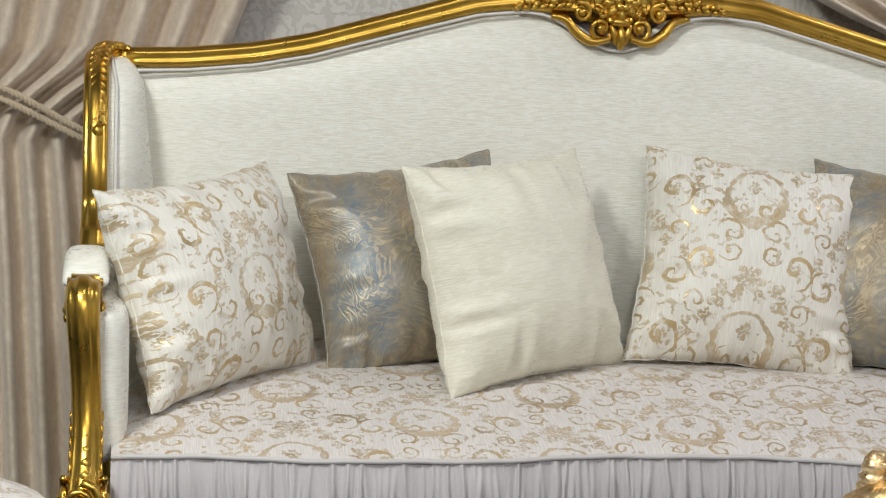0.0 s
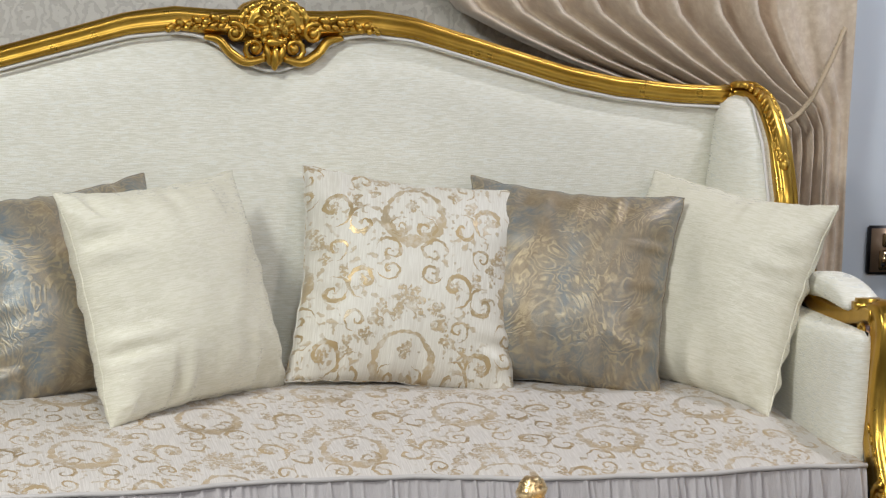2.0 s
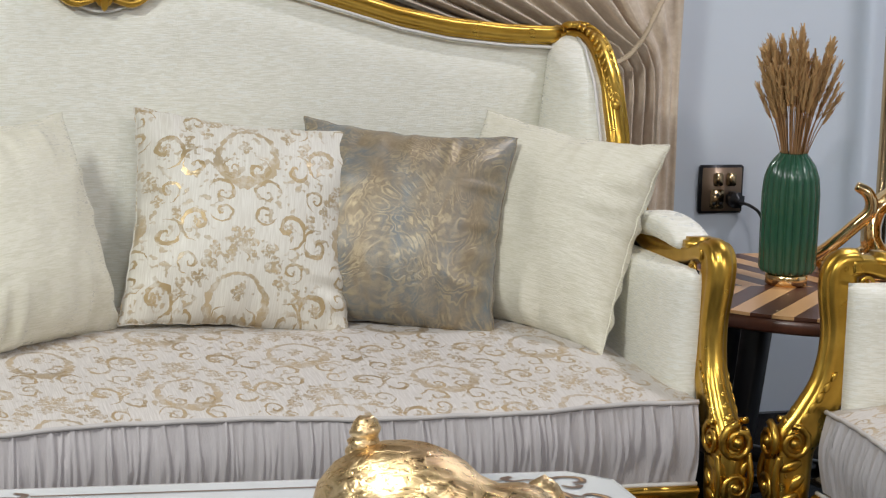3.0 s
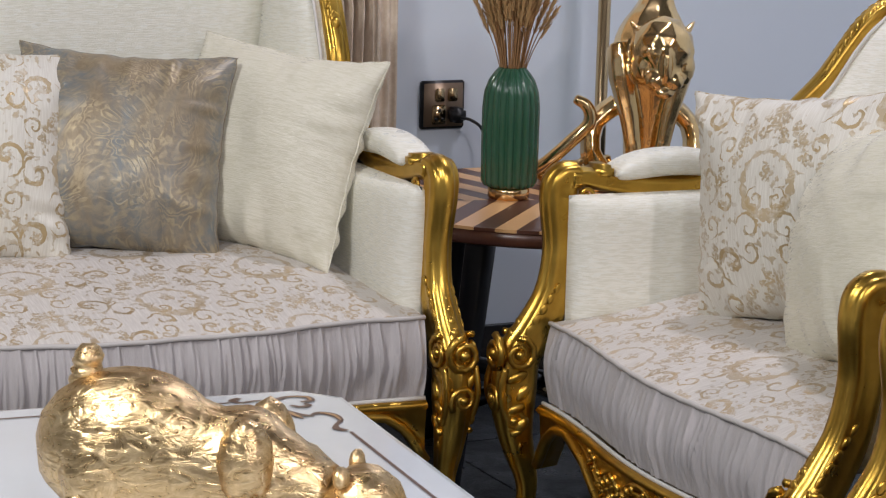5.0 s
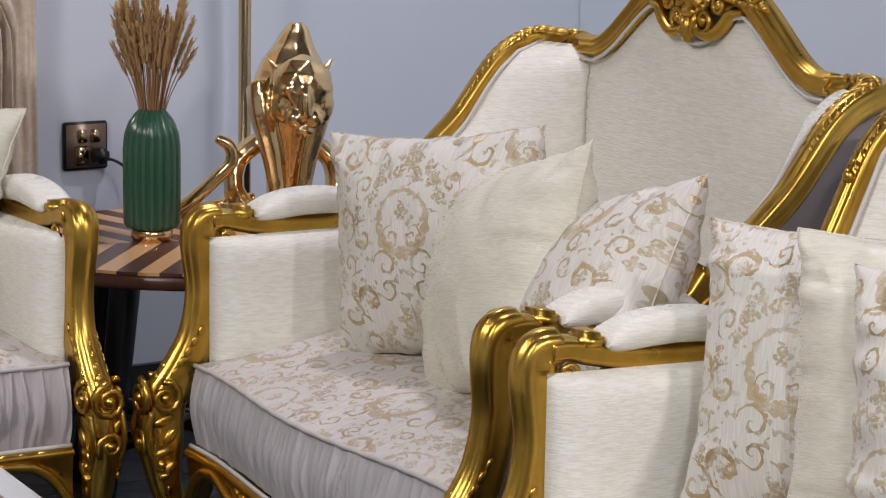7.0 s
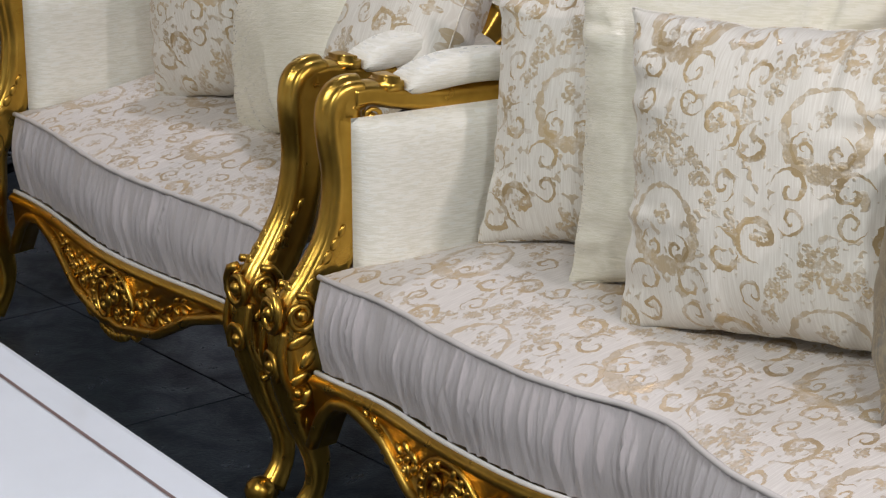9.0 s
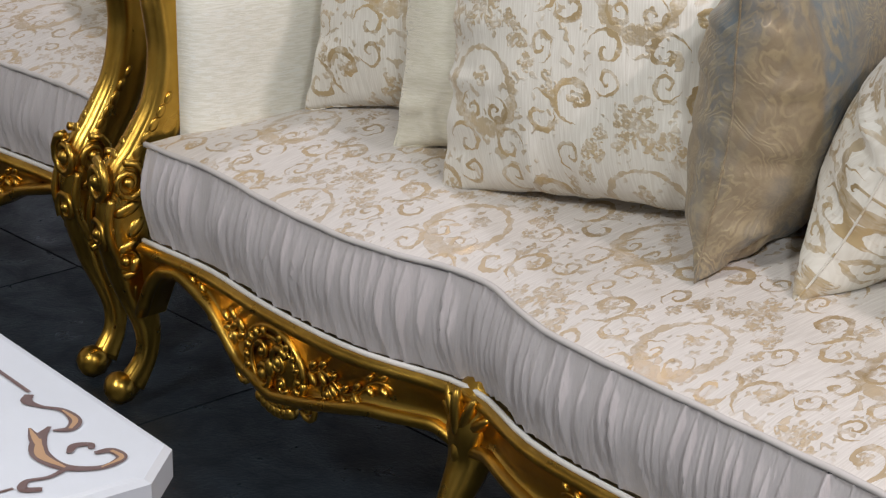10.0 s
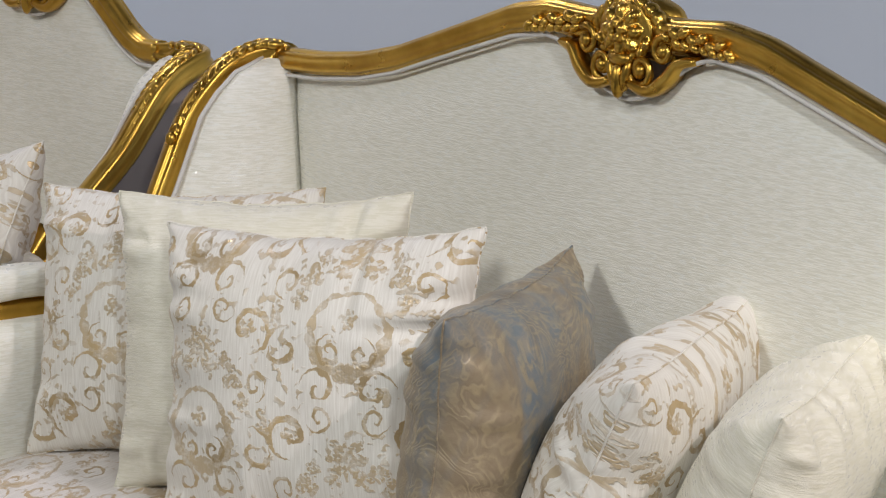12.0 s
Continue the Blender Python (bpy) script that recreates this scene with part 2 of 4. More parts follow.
GOLD = gold_leaf("gold_leaf", (0.70, 0.44, 0.085), (0.48, 0.28, 0.045), 0.30)
GOLD_BRIGHT = gold_leaf("bright_gold", (0.92, 0.68, 0.36), (0.84, 0.58, 0.27), 0.14)
# upholstery slub paler than the cushions' to put frontal light into its colour
CREAM_LIT = slub_fabric("cream_slub_lit", (0.79, 0.775, 0.67), (0.90, 0.885, 0.80))
CREAM_PILLOW = slub_fabric("cream_pillow_slub", (0.72, 0.69, 0.55), (0.80, 0.77, 0.65))
PRINT_SEAT = scroll_fabric("scroll_seat_cloth", (0, 1), (0.59, 0.55, 0.51), (0.68, 0.645, 0.605), (0.39, 0.29, 0.165))
PRINT_PILLOW = scroll_fabric("scroll_pillow_cloth", (0, 2), (0.70, 0.665, 0.585), (0.79, 0.765, 0.69), (0.43, 0.325, 0.175))
BROCADE = brocade("taupe_brocade")
PLEATED = pleat_cloth("lilac_grey_satin", (0.54, 0.505, 0.50))
PIPING = plain("grey_piping", (0.58, 0.55, 0.53), 0.5)
TRIM = plain("pale_piping", (0.72, 0.70, 0.66), 0.55)
TAUPE = plain("taupe_lining", (0.33, 0.29, 0.28), 0.7)
CURTAIN = curtain_cloth("curtain_velvet")
ROPE = plain("rope_cotton", (0.55, 0.44, 0.30), 0.7)
PAPER = damask_paper("damask_paper")
PAINT = wall_paint("lavender_paint", (0.72, 0.79, 0.86))
# for the unseen room shell, dark so that little light bounces back
SHELL_GREY = wall_paint("unseen_shell_grey", (0.20, 0.20, 0.21))
FLOOR = slate("dark_slate")
JOINT = plain("dark_grout", (0.012, 0.014, 0.017), 0.8)
BLACK = plain("black_lacquer", (0.012, 0.012, 0.014), 0.3)
LACQUER = plain("white_lacquer", (0.64, 0.67, 0.71), 0.12, 0.0, 8.0, Coat_Weight=0.4)
TAN = plain("tan_inlay", (0.45, 0.26, 0.12), 0.3)
INLAY = plain("brown_inlay", (0.12, 0.06, 0.045), 0.3)
WOOD_LIGHT = stained_wood("oak_strip", (0.66, 0.36, 0.15), (0.76, 0.46, 0.22))
WOOD_DARK = stained_wood("walnut_strip", (0.075, 0.028, 0.018), (0.13, 0.05, 0.03))
GREEN = plain("green_glaze", (0.032, 0.115, 0.065), 0.16, 0.0, 25.0, Coat_Weight=0.5)
STRAW = plain("dry_straw", (0.62, 0.40, 0.18), 0.8)
STRAW_DARK = plain("dry_stem", (0.42, 0.23, 0.10), 0.8)
BRONZE = plain("bronze_plate", (0.30, 0.21, 0.14), 0.38, 0.5)
BRASS = plain("brass_plate", (0.55, 0.40, 0.22), 0.22, 1.0)
PLASTIC = plain("black_plastic", (0.01, 0.01, 0.012), 0.4)


# ---- mesh helpers ----
def part(name, bm, material, parent=None, label="", smooth=True):
    bmesh.ops.recalc_face_normals(bm, faces=bm.faces)
    data = bpy.data.meshes.new(name)
    bm.to_mesh(data)
    bm.free()
    data.materials.append(material)
    if smooth:
        data.polygons.foreach_set("use_smooth", [True] * len(data.polygons))
    ob = new(name, data)
    if parent is not None:
        ob.parent = parent
    if label:
        tagged(ob, label)
    return ob


def one_skin(ob, size):
    """Melts the lumps of a carving or casting into one closed surface."""
    skin = ob.modifiers.new("one_skin", "REMESH")
    skin.mode, skin.voxel_size, skin.use_smooth_shade = "VOXEL", size, True
    return ob


def thing(name, label, category, group="", m=None):
    ob = new(name)
    ob.empty_display_size = 0.1
    if m is not None:
        ob.matrix_basis = m
    return tagged(ob, label, category, group)


def curve_through(points, per=6):
    """Catmull-Rom points through a list of tuples of any length."""
    pts = [np.array(p, float) for p in points]
    pts = [2 * pts[0] - pts[1]] + pts + [2 * pts[-1] - pts[-2]]
    out = []
    for i in range(1, len(pts) - 2):
        a, b, c, d = pts[i - 1:i + 3]
        for k in range(per):
            t = k / per
            out.append(0.5 * (2 * b + (c - a) * t + (2 * a - 5 * b + 4 * c - d) * t * t + (3 * b - a - 3 * c + d) * t ** 3))
    out.append(pts[-2])
    return out


def sweep(bm, rows, side, n=14, power=0.75, flute=0.0, flutes=4, per=6):
    """A bar along rows of (x, y, z, width, depth): width runs along side, depth across it."""
    rows = curve_through(rows, per)
    side = Vector(side)
    rings = []
    for i, row in enumerate(rows):
        p = Vector(row[:3])
        t = (Vector(rows[min(i + 1, len(rows) - 1)][:3]) - Vector(rows[max(i - 1, 0)][:3])).normalized()
        s = (side - t * side.dot(t)).normalized()
        u = t.cross(s)
        ring = []
        for k in range(n):
            a = 2 * math.pi * k / n
            c, d = math.cos(a), math.sin(a)
            f = 1 - flute * (0.5 + 0.5 * math.cos(flutes * a)) ** 3
            c, d = math.copysign(abs(c) ** power, c) * f, math.copysign(abs(d) ** power, d) * f
            ring.append(bm.verts.new(p + s * (c * row[3] / 2) + u * (d * row[4] / 2)))
        rings.append(ring)
    for a, b in zip(rings, rings[1:]):
        for k in range(n):
            bm.faces.new((a[k], a[(k + 1) % n], b[(k + 1) % n], b[k]))
    bm.faces.new(rings[0])
    bm.faces.new(rings[-1])


_ball = bmesh.new()
bmesh.ops.create_icosphere(_ball, subdivisions=2, radius=1)
BALL_V = [v.co.copy() for v in _ball.verts]
BALL_F = [[v.index for v in f.verts] for f in _ball.faces]
_ball.free()


def blob(bm, at, size, turn=None):
    turn = turn or Matrix.Identity(3)
    vs = [bm.verts.new(Vector(at) + turn @ Vector((v.x * size[0], v.y * size[1], v.z * size[2]))) for v in BALL_V]
    for f in BALL_F:
        bm.faces.new([vs[i] for i in f])


def spiral(bm, at, ex, ey, radius, turns, tube, start=0.0, hand=1):
    """A scroll of tapering bar in the plane of ex and ey."""
    at, ex, ey = Vector(at), Vector(ex), Vector(ey)
    rows = []
    steps = int(10 * turns)
    for k in range(steps + 1):
        f = k / steps
        a = start + hand * f * turns * 2 * math.pi
        r = radius * (1 - 0.85 * f)
        p = at + ex * (r * math.cos(a)) + ey * (r * math.sin(a))
        w = tube * (1.0 - 0.45 * f)
        rows.append((*p, w, w))
    sweep(bm, rows, ex.cross(ey), 6, 1.0, per=1)
    blob(bm, at, (tube * 0.75,) * 3)


def sheet(bm, fn, nu, nv, thick=0.0):
    """A grid of fn(u, v) for u, v from 0 to 1."""
    grid = [[bm.verts.new(fn(i / nu, j / nv)) for j in range(nv + 1)] for i in range(nu + 1)]
    for i in range(nu):
        for j in range(nv):
            bm.faces.new((grid[i][j], grid[i + 1][j], grid[i + 1][j + 1], grid[i][j + 1]))
    return grid


def puff(bm, w, h, t, n=16, waist=0.0, power=2.5, crease=0.0, seed=0.0):
    """A stuffed square in the x-z plane, thick along y, closed at a seam all round."""
    def at(u, v, face):
        x = w / 2 * u * (1 - waist * (1 - v * v) * abs(u))
        z = h / 2 * v * (1 - waist * (1 - u * u) * abs(v))
        full = max(0.0, (1 - abs(u) ** power) * (1 - abs(v) ** power)) ** 0.55
        edge = max(abs(u), abs(v))
        run, other = (v, u) if abs(u) > abs(v) else (u, v)
        wr = noise.noise(Vector((x * 9 + seed, z * 5, face * 3 + seed))) + 0.5 * noise.noise(Vector((x * 22, z * 16 + seed, face)))
        rad = math.sin(run * 19 + 2.5 * noise.noise(Vector((run * 3 + seed, seed, face + math.copysign(2, other)))) + seed)
        amount = max(0.0, noise.noise(Vector((run * 2.2 + seed, seed + 4, math.copysign(1, other) + face))) + 0.35)
        fine = math.sin(run * 34 + 3.0 * noise.noise(Vector((run * 4, seed + 7, face + math.copysign(2, other)))) + seed * 2)
        diag = math.sin((abs(u) - abs(v)) * 7 + 2.0 * noise.noise(Vector((x * 4, z * 4, seed)))) * (abs(u) * abs(v)) ** 1.2
        k = face * crease * (0.6 * wr * full + min(1.0, full * 2.2) * (amount * edge ** 3 * (1.25 * rad + 0.5 * fine) + 0.9 * diag))
        if crease:
            wave = 0.0035 * noise.noise(Vector((run * 5 + seed, math.copysign(3, other), seed))) + 0.0007 * math.sin(run * 30 + seed)
            if abs(u) > abs(v):
                x += wave * edge ** 6
            else:
                z += wave * edge ** 6
        return Vector((x, face * (t / 2 * full) + k, z))
    front, back = {}, {}
    for i in range(n + 1):
        for j in range(n + 1):
            u, v = math.sin((i / n - 0.5) * math.pi), math.sin((j / n - 0.5) * math.pi)
            u, v = 0.5 * u + 0.5 * (2 * i / n - 1), 0.5 * v + 0.5 * (2 * j / n - 1)
            front[i, j] = bm.verts.new(at(u, v, -1))
            back[i, j] = front[i, j] if i in (0, n) or j in (0, n) else bm.verts.new(at(u, v, 1))
    for g in (front, back):
        for i in range(n):
            for j in range(n):
                quad = (g[i, j], g[i + 1, j], g[i + 1, j + 1], g[i, j + 1])
                if bm.faces.get(quad) is None:
                    bm.faces.new(quad)
    ring = [(i, 0) for i in range(n)] + [(n, j) for j in range(n)] + [(i, n) for i in range(n, 0, -1)] + [(0, j) for j in range(n, -1, -1)]
    return [front[k] for k in ring]


def box(bm, lo, hi, bevel=0.0):
    made = bmesh.ops.create_cube(bm, size=1)["verts"]
    for v in made:
        v.co = Vector((lo[i] + (v.co[i] + 0.5) * (hi[i] - lo[i]) for i in range(3)))
    if bevel:
        bmesh.ops.bevel(bm, geom=list({e for v in made for e in v.link_edges}), offset=bevel, segments=2, affect="EDGES")


def lathe(bm, profile, n=48, rib=0.0, ribs=0, centre=(0, 0)):
    rings = []
    for r, z in profile:
        ring = []
        for k in range(n):
            a = 2 * math.pi * k / n
            rr = r * (1 - rib * abs(math.cos(a * ribs / 2)) ** 6) if ribs else r
            ring.append(bm.verts.new((centre[0] + rr * math.cos(a), centre[1] + rr * math.sin(a), z)))
        rings.append(ring)
    for a, b in zip(rings, rings[1:]):
        for k in range(n):
            bm.faces.new((a[k], a[(k + 1) % n], b[(k + 1) % n], b[k]))
    bm.faces.new(rings[0])
    bm.faces.new(rings[-1])


def turned(axis, degrees):
    return Matrix.Rotation(radians(degrees), 3, axis)


# ---- the room ----
def slab(name, lo, hi, material):
    bm = bmesh.new()
    box(bm, lo, hi)
    return tagged(part(name, bm, material, None, "", False), kind="structure")


floor = tagged(slab("floor", (-4.2, -7.0, -0.1), (3.4, 1.25, -0.004), JOINT), "dark blue-grey mottled stone tile floor")
tagged(slab("wall_north", (-4.2, 1.05, 0.0), (3.4, 1.25, 3.0), PAINT), "pale lavender painted wall")
tagged(slab("wall_east", (2.75, -7.0, 0.0), (2.95, 1.046, 3.0), PAINT), "pale lavender painted wall")
# unseen walls and ceiling, added to close the room and cut fill light
tagged(slab("wall_west", (-4.2, -7.0, 0.0), (-4.0, 1.046, 3.0), SHELL_GREY), "unseen wall added to close the room, grey to limit bounced light")
tagged(slab("wall_south", (-4.0, -7.0, 0.0), (2.75, -6.8, 3.0), SHELL_GREY), "unseen wall added to close the room, grey to limit bounced light")
tagged(slab("ceiling", (-4.2, -7.0, 3.0), (3.4, 1.25, 3.1), SHELL_GREY), "unseen ceiling added to close the room, grey to limit bounced light")
tagged(slab("wallpaper_panel", (-1.9, 1.036, 0.13), (1.16, 1.046, 2.9), PAPER), "pale grey damask wallpaper on the wall")
tagged(slab("baseboard", (-4.0, 1.03, 0.0), (2.75, 1.048, 0.125), BLACK), "glossy black skirting board")


# ---- sofas and the armchair ----
RAIL = [(0.0, 1.100), (0.10, 1.100), (0.18, 1.106), (0.26, 1.096), (0.36, 1.068), (0.46, 1.040), (0.56, 1.012), (0.66, 0.993), (0.78, 0.981), (0.90, 0.977)]


def make_seat(name, label, category, half, group="", bow=0.0, deep=0.05, slant=0.0, centre=0.0):
    """A carved gilt sofa or armchair. Origin on the floor, in the middle of the front; it faces -y. half: half the seat's width."""
    sofa = thing(name, label, category, group)
    k = half / 0.90
    wide = half > 0.6
    rail_x = [p[0] * (k if wide else 1) for p in RAIL]
    if not wide:
        rail_x = [0, 0.05, 0.09, 0.13, 0.17, 0.205, 0.24, 0.27, 0.30, half]
    rail_z = [p[1] - (0.0 if wide else 0.038) for p in RAIL]
    rail_end = half - 0.012 if wide else half - 0.095
    seam_top = 0.086 if wide else 0.005
    yb, zc = 0.640 + deep, rail_z[-1]

    def wing_y(z):
        return float(np.interp(z, [0.42, 0.62, 0.657, 0.735, 0.80, zc - 0.08, zc - 0.045, zc - 0.015, zc], [0.36, 0.385, 0.395, 0.495, yb - 0.19, yb - 0.148, yb - 0.118, yb - 0.08, yb - 0.03]))

    def zrail(x):
        return float(np.interp(abs(x), rail_x, rail_z))

    def front(x):
        u = x / half
        if slant:
            back = min(1.0, max(0.0, (x - 0.56) / 0.24))
            line = slant * (x + half) * (1 - back * back * (3 - 2 * back))
            return line + 0.006 + 0.048 * math.exp(-((x - centre) / 0.125) ** 2) + 0.013 * math.exp(-((x + 0.65) / 0.11) ** 2)
        if wide:
            return 0.024 + 0.026 * math.cos(2 * math.pi * u) * (1 - 0.25 * abs(u)) - 0.020 * u * u - 0.005 * math.cos(6 * math.pi * u)
        return 0.012 - 0.022 * math.cos(math.pi * u) + bow * (1 - u * u)

    def yback(z):
        return 0.632 + deep + (z - 0.42) * 0.015

    # seat
    bm = bmesh.new()

    def top(u, v):
        x = -half + 2 * half * u
        y = front(x) + (0.64 + deep - front(x)) * v
        crown = 0.068 * min(1, v / 0.5) ** 0.75 * min(1.0, (1 - abs(2 * u - 1)) / 0.16 + 0.25) + 0.002 * noise.noise(Vector((x * 9, y * 9, 1)))
        return Vector((x, y, 0.408 + crown))

    sheet(bm, top, 60 if wide else 30, 24)
    part("seat", bm, PRINT_SEAT, sofa, "cream seat cloth with gold scrolls")
    bm = bmesh.new()
    rows = []
    for i in range(61):
        x = -half + 2 * half * i / 60
        rows.append((x, front(x) - 0.004, 0.407 + 0.0006 * math.sin(i * 1.7), 0.009, 0.009))
    sweep(bm, rows, (0, 0, 1), 6, 1.0, per=1)
    part("piping", bm, PIPING, sofa)

    # gathered band under the seat
    bm = bmesh.new()
    rng = random.Random(3 if wide else 5)
    count = int(half * 2 / 0.0022)
    xs = np.linspace(-half, half, count + 1)
    push = np.zeros((count + 1, 9))
    at = -half
    while at < half:
        at += rng.choice((0.006, 0.008, 0.011, 0.015, 0.022)) * rng.uniform(0.8, 1.25)
        height, wide_by, skew, start, stop = rng.uniform(0.004, 0.014), rng.uniform(0.0022, 0.0044), rng.uniform(-0.008, 0.008), rng.uniform(-0.6, 0.3), rng.uniform(0.7, 1.6)
        for j in range(9):
            v = j / 8
            fade = max(0.12, min(1.0, (v - start) * 3, (stop - v) * 3))
            push[:, j] += height * fade * np.exp(-((xs - at - skew * (v - 0.5) - 0.002 * math.sin(v * 5 + at * 90)) / wide_by) ** 2)
    grid = []
    for i in range(count + 1):
        x = float(xs[i])
        col = []
        for j in range(9):
            v = j / 8
            pinch = 0.5 + 0.5 * math.sin(math.pi * v)
            y = front(x) - 0.001 - 0.012 * math.sin(math.pi * v) - float(push[i, j]) * pinch + 0.003 * noise.noise(Vector((x * 30, v * 2, 4)))
            col.append(bm.verts.new((x, y, 0.404 - 0.136 * v)))
        grid.append(col)
    for a, b in zip(grid, grid[1:]):
        for j in range(8):
            bm.faces.new((a[j], b[j], b[j + 1], a[j + 1]))
    part("gathered_band", bm, PLEATED, sofa, "gathered lilac grey satin band")
    bm = bmesh.new()
    sweep(bm, [(-half + 2 * half * i / 40, front(-half + 2 * half * i / 40) - 0.012, 0.267, 0.008, 0.008) for i in range(41)], (0, 0, 1), 6, 1.0, per=1)
    part("band_piping", bm, TRIM, sofa)

    # carved front apron
    spans = [(-half, centre), (centre, half)] if wide else [(-half, half)]
    for x0, x1 in spans:
        mid, span = (x0 + x1) / 2, x1 - x0
        bm = bmesh.new()

        def low(x):
            u = (x - x0) / span
            if wide and x0 == centre:
                u = 1 - u
            if not wide:
                u = 0.5 - abs(u - 0.5)
                u = u * 1.06
            return float(np.interp(u, [0, 0.04, 0.08, 0.14, 0.25, 0.36, 0.5, 0.62, 0.78, 0.93, 1.0], [0.15, 0.205, 0.230, 0.236, 0.210, 0.162, 0.142, 0.160, 0.188, 0.196, 0.18]))

        nseg = 48
        rings = []
        for i in range(nseg + 1):
            x = x0 + span * i / nseg
            y, lo = front(x) - 0.012, low(x)
            prof = [(0.03, 0.264), (-0.006, 0.264), (-0.014, 0.256), (-0.006, 0.247), (-0.002, 0.5 * (0.247 + lo)), (-0.004, lo + 0.018), (-0.016, lo + 0.010), (-0.012, lo), (0.03, lo + 0.004)]
            rings.append([bm.verts.new((x, y + a, b)) for a, b in prof])
        for a, b in zip(rings, rings[1:]):
            for j in range(len(a)):
                bm.faces.new((a[j], b[j], b[(j + 1) % len(a)], a[(j + 1) % len(a)]))
        sweep(bm, [(x0 + span * i / 60, front(x0 + span * i / 60) - 0.020, low(x0 + span * i / 60) + 0.008, 0.020, 0.018) for i in range(61)], (0, 1, 0), 10, 0.9, per=1)
        apron = part("apron", bm, GOLD, sofa)
        bm = bmesh.new()
        slope = (front(mid + 0.03) - front(mid - 0.03)) / 0.06

        def on(dx, z, out=0.018):
            return (mid + dx, front(mid) + slope * dx - out, z)

        def ring(rx, rz, out, w, d, a0=0, a1=360):
            sweep(bm, [(*on(rx * math.cos(a), 0.191 + rz * math.sin(a), out), w, d) for a in [radians(a0 + (a1 - a0) * q / 36) for q in range(37)]], (0, 1, 0), 8, 1.0, per=1)

        blob(bm, on(0, 0.191, 0.006), (0.070, 0.016, 0.056))
        ring(0.069, 0.054, 0.017, 0.012, 0.011)
        ring(0.054, 0.042, 0.020, 0.007, 0.006)
        blob(bm, on(0, 0.191, 0.024), (0.011, 0.008, 0.014))
        for hand in (-1, 1):
            spiral(bm, on(hand * 0.019, 0.191 + hand * 0.014, 0.023), (hand, hand * slope, 0), (0, 0, hand), 0.021, 1.5, 0.011, 0.6)
            spiral(bm, on(hand * 0.024, 0.191 - hand * 0.016, 0.022), (hand, hand * slope, 0), (0, 0, -hand), 0.014, 1.3, 0.008, 0.3)
            spiral(bm, on(hand * 0.080, 0.160, 0.018), (hand, hand * slope, 0), (0, 0, 1), 0.018, 1.5, 0.010, 3.6)
            for j in range(9):
                a = radians(-72 + 18 * j)
                blob(bm, on(hand * 0.061 * math.cos(a), 0.191 + 0.048 * math.sin(a), 0.022), (0.0075, 0.005, 0.005), turned("Y", -hand * degrees_of(a)))
            spray = bmesh.new()
            vine = []
            for j in range(15):
                f = j / 14
                x = mid + hand * (0.076 + 0.150 * f)
                z = 0.204 + 0.022 * f + 0.013 * math.sin(f * 9.0)
                vine.append((x, front(x) - 0.016, z, 0.008 - 0.004 * f, 0.007 - 0.003 * f))
                if j % 2:
                    for up in (-1, 1):
                        blob(spray, (x, front(x) - 0.018, z + up * 0.009), (0.012 - 0.004 * f, 0.005, 0.006 - 0.002 * f), turned("Y", -hand * up * 38))
            sweep(spray, vine, (0, 1, 0), 6, 1.0, per=1)
            spiral(spray, (mid + hand * 0.118, front(mid + hand * 0.118) - 0.017, 0.192), (hand, 0, 0), (0, 0, 1), 0.016, 1.4, 0.009, 2.0)
            spiral(spray, (mid + hand * 0.165, front(mid + hand * 0.165) - 0.016, 0.200), (hand, 0, 0), (0, 0, -1), 0.013, 1.3, 0.008, 1.0)
            part("leaf_spray", spray, GOLD, apron)
        for j in range(7):
            blob(bm, on(-0.036 + 0.012 * j, 0.138 - 0.008 * math.cos((j - 3) * 0.5), 0.016), (0.0095, 0.010, 0.011), turned("Y", (j - 3) * 12))
        part("medallion", bm, GOLD, apron, "carved scroll medallion")
    if wide:
        bm = bmesh.new()
        fc = front(centre)
        sweep(bm, [(centre, fc + 0.012, 0.272, 0.034, 0.030), (centre, fc + 0.002, 0.255, 0.066, 0.046), (centre, fc - 0.008, 0.215, 0.072, 0.052), (centre, fc - 0.012, 0.17, 0.052, 0.050), (centre, fc - 0.045, 0.1, 0.032, 0.035), (centre, fc - 0.055, 0.045, 0.032, 0.035), (centre, fc - 0.07, 0.0, 0.04, 0.05)], (1, 0, 0))
        middle = part("middle_leg", bm, GOLD, sofa, "shell-carved gilt middle leg")
        bm = bmesh.new()
        for j in range(5):
            a = (j - 2) * 28
            blob(bm, (centre + 0.034 * math.sin(radians(a)), fc - 0.030 + 0.006 * abs(j - 2), 0.214 + 0.026 * math.cos(radians(a))), (0.0085, 0.010, 0.034), turned("Y", a))
        blob(bm, (centre, fc - 0.024, 0.185), (0.016, 0.014, 0.02))
        part("shell_carving", bm, GOLD, middle)

    for s in (-1, 1):
        X = lambda v: s * (half - 0.90 + v)
        # front post and leg in one S
        bm = bmesh.new()
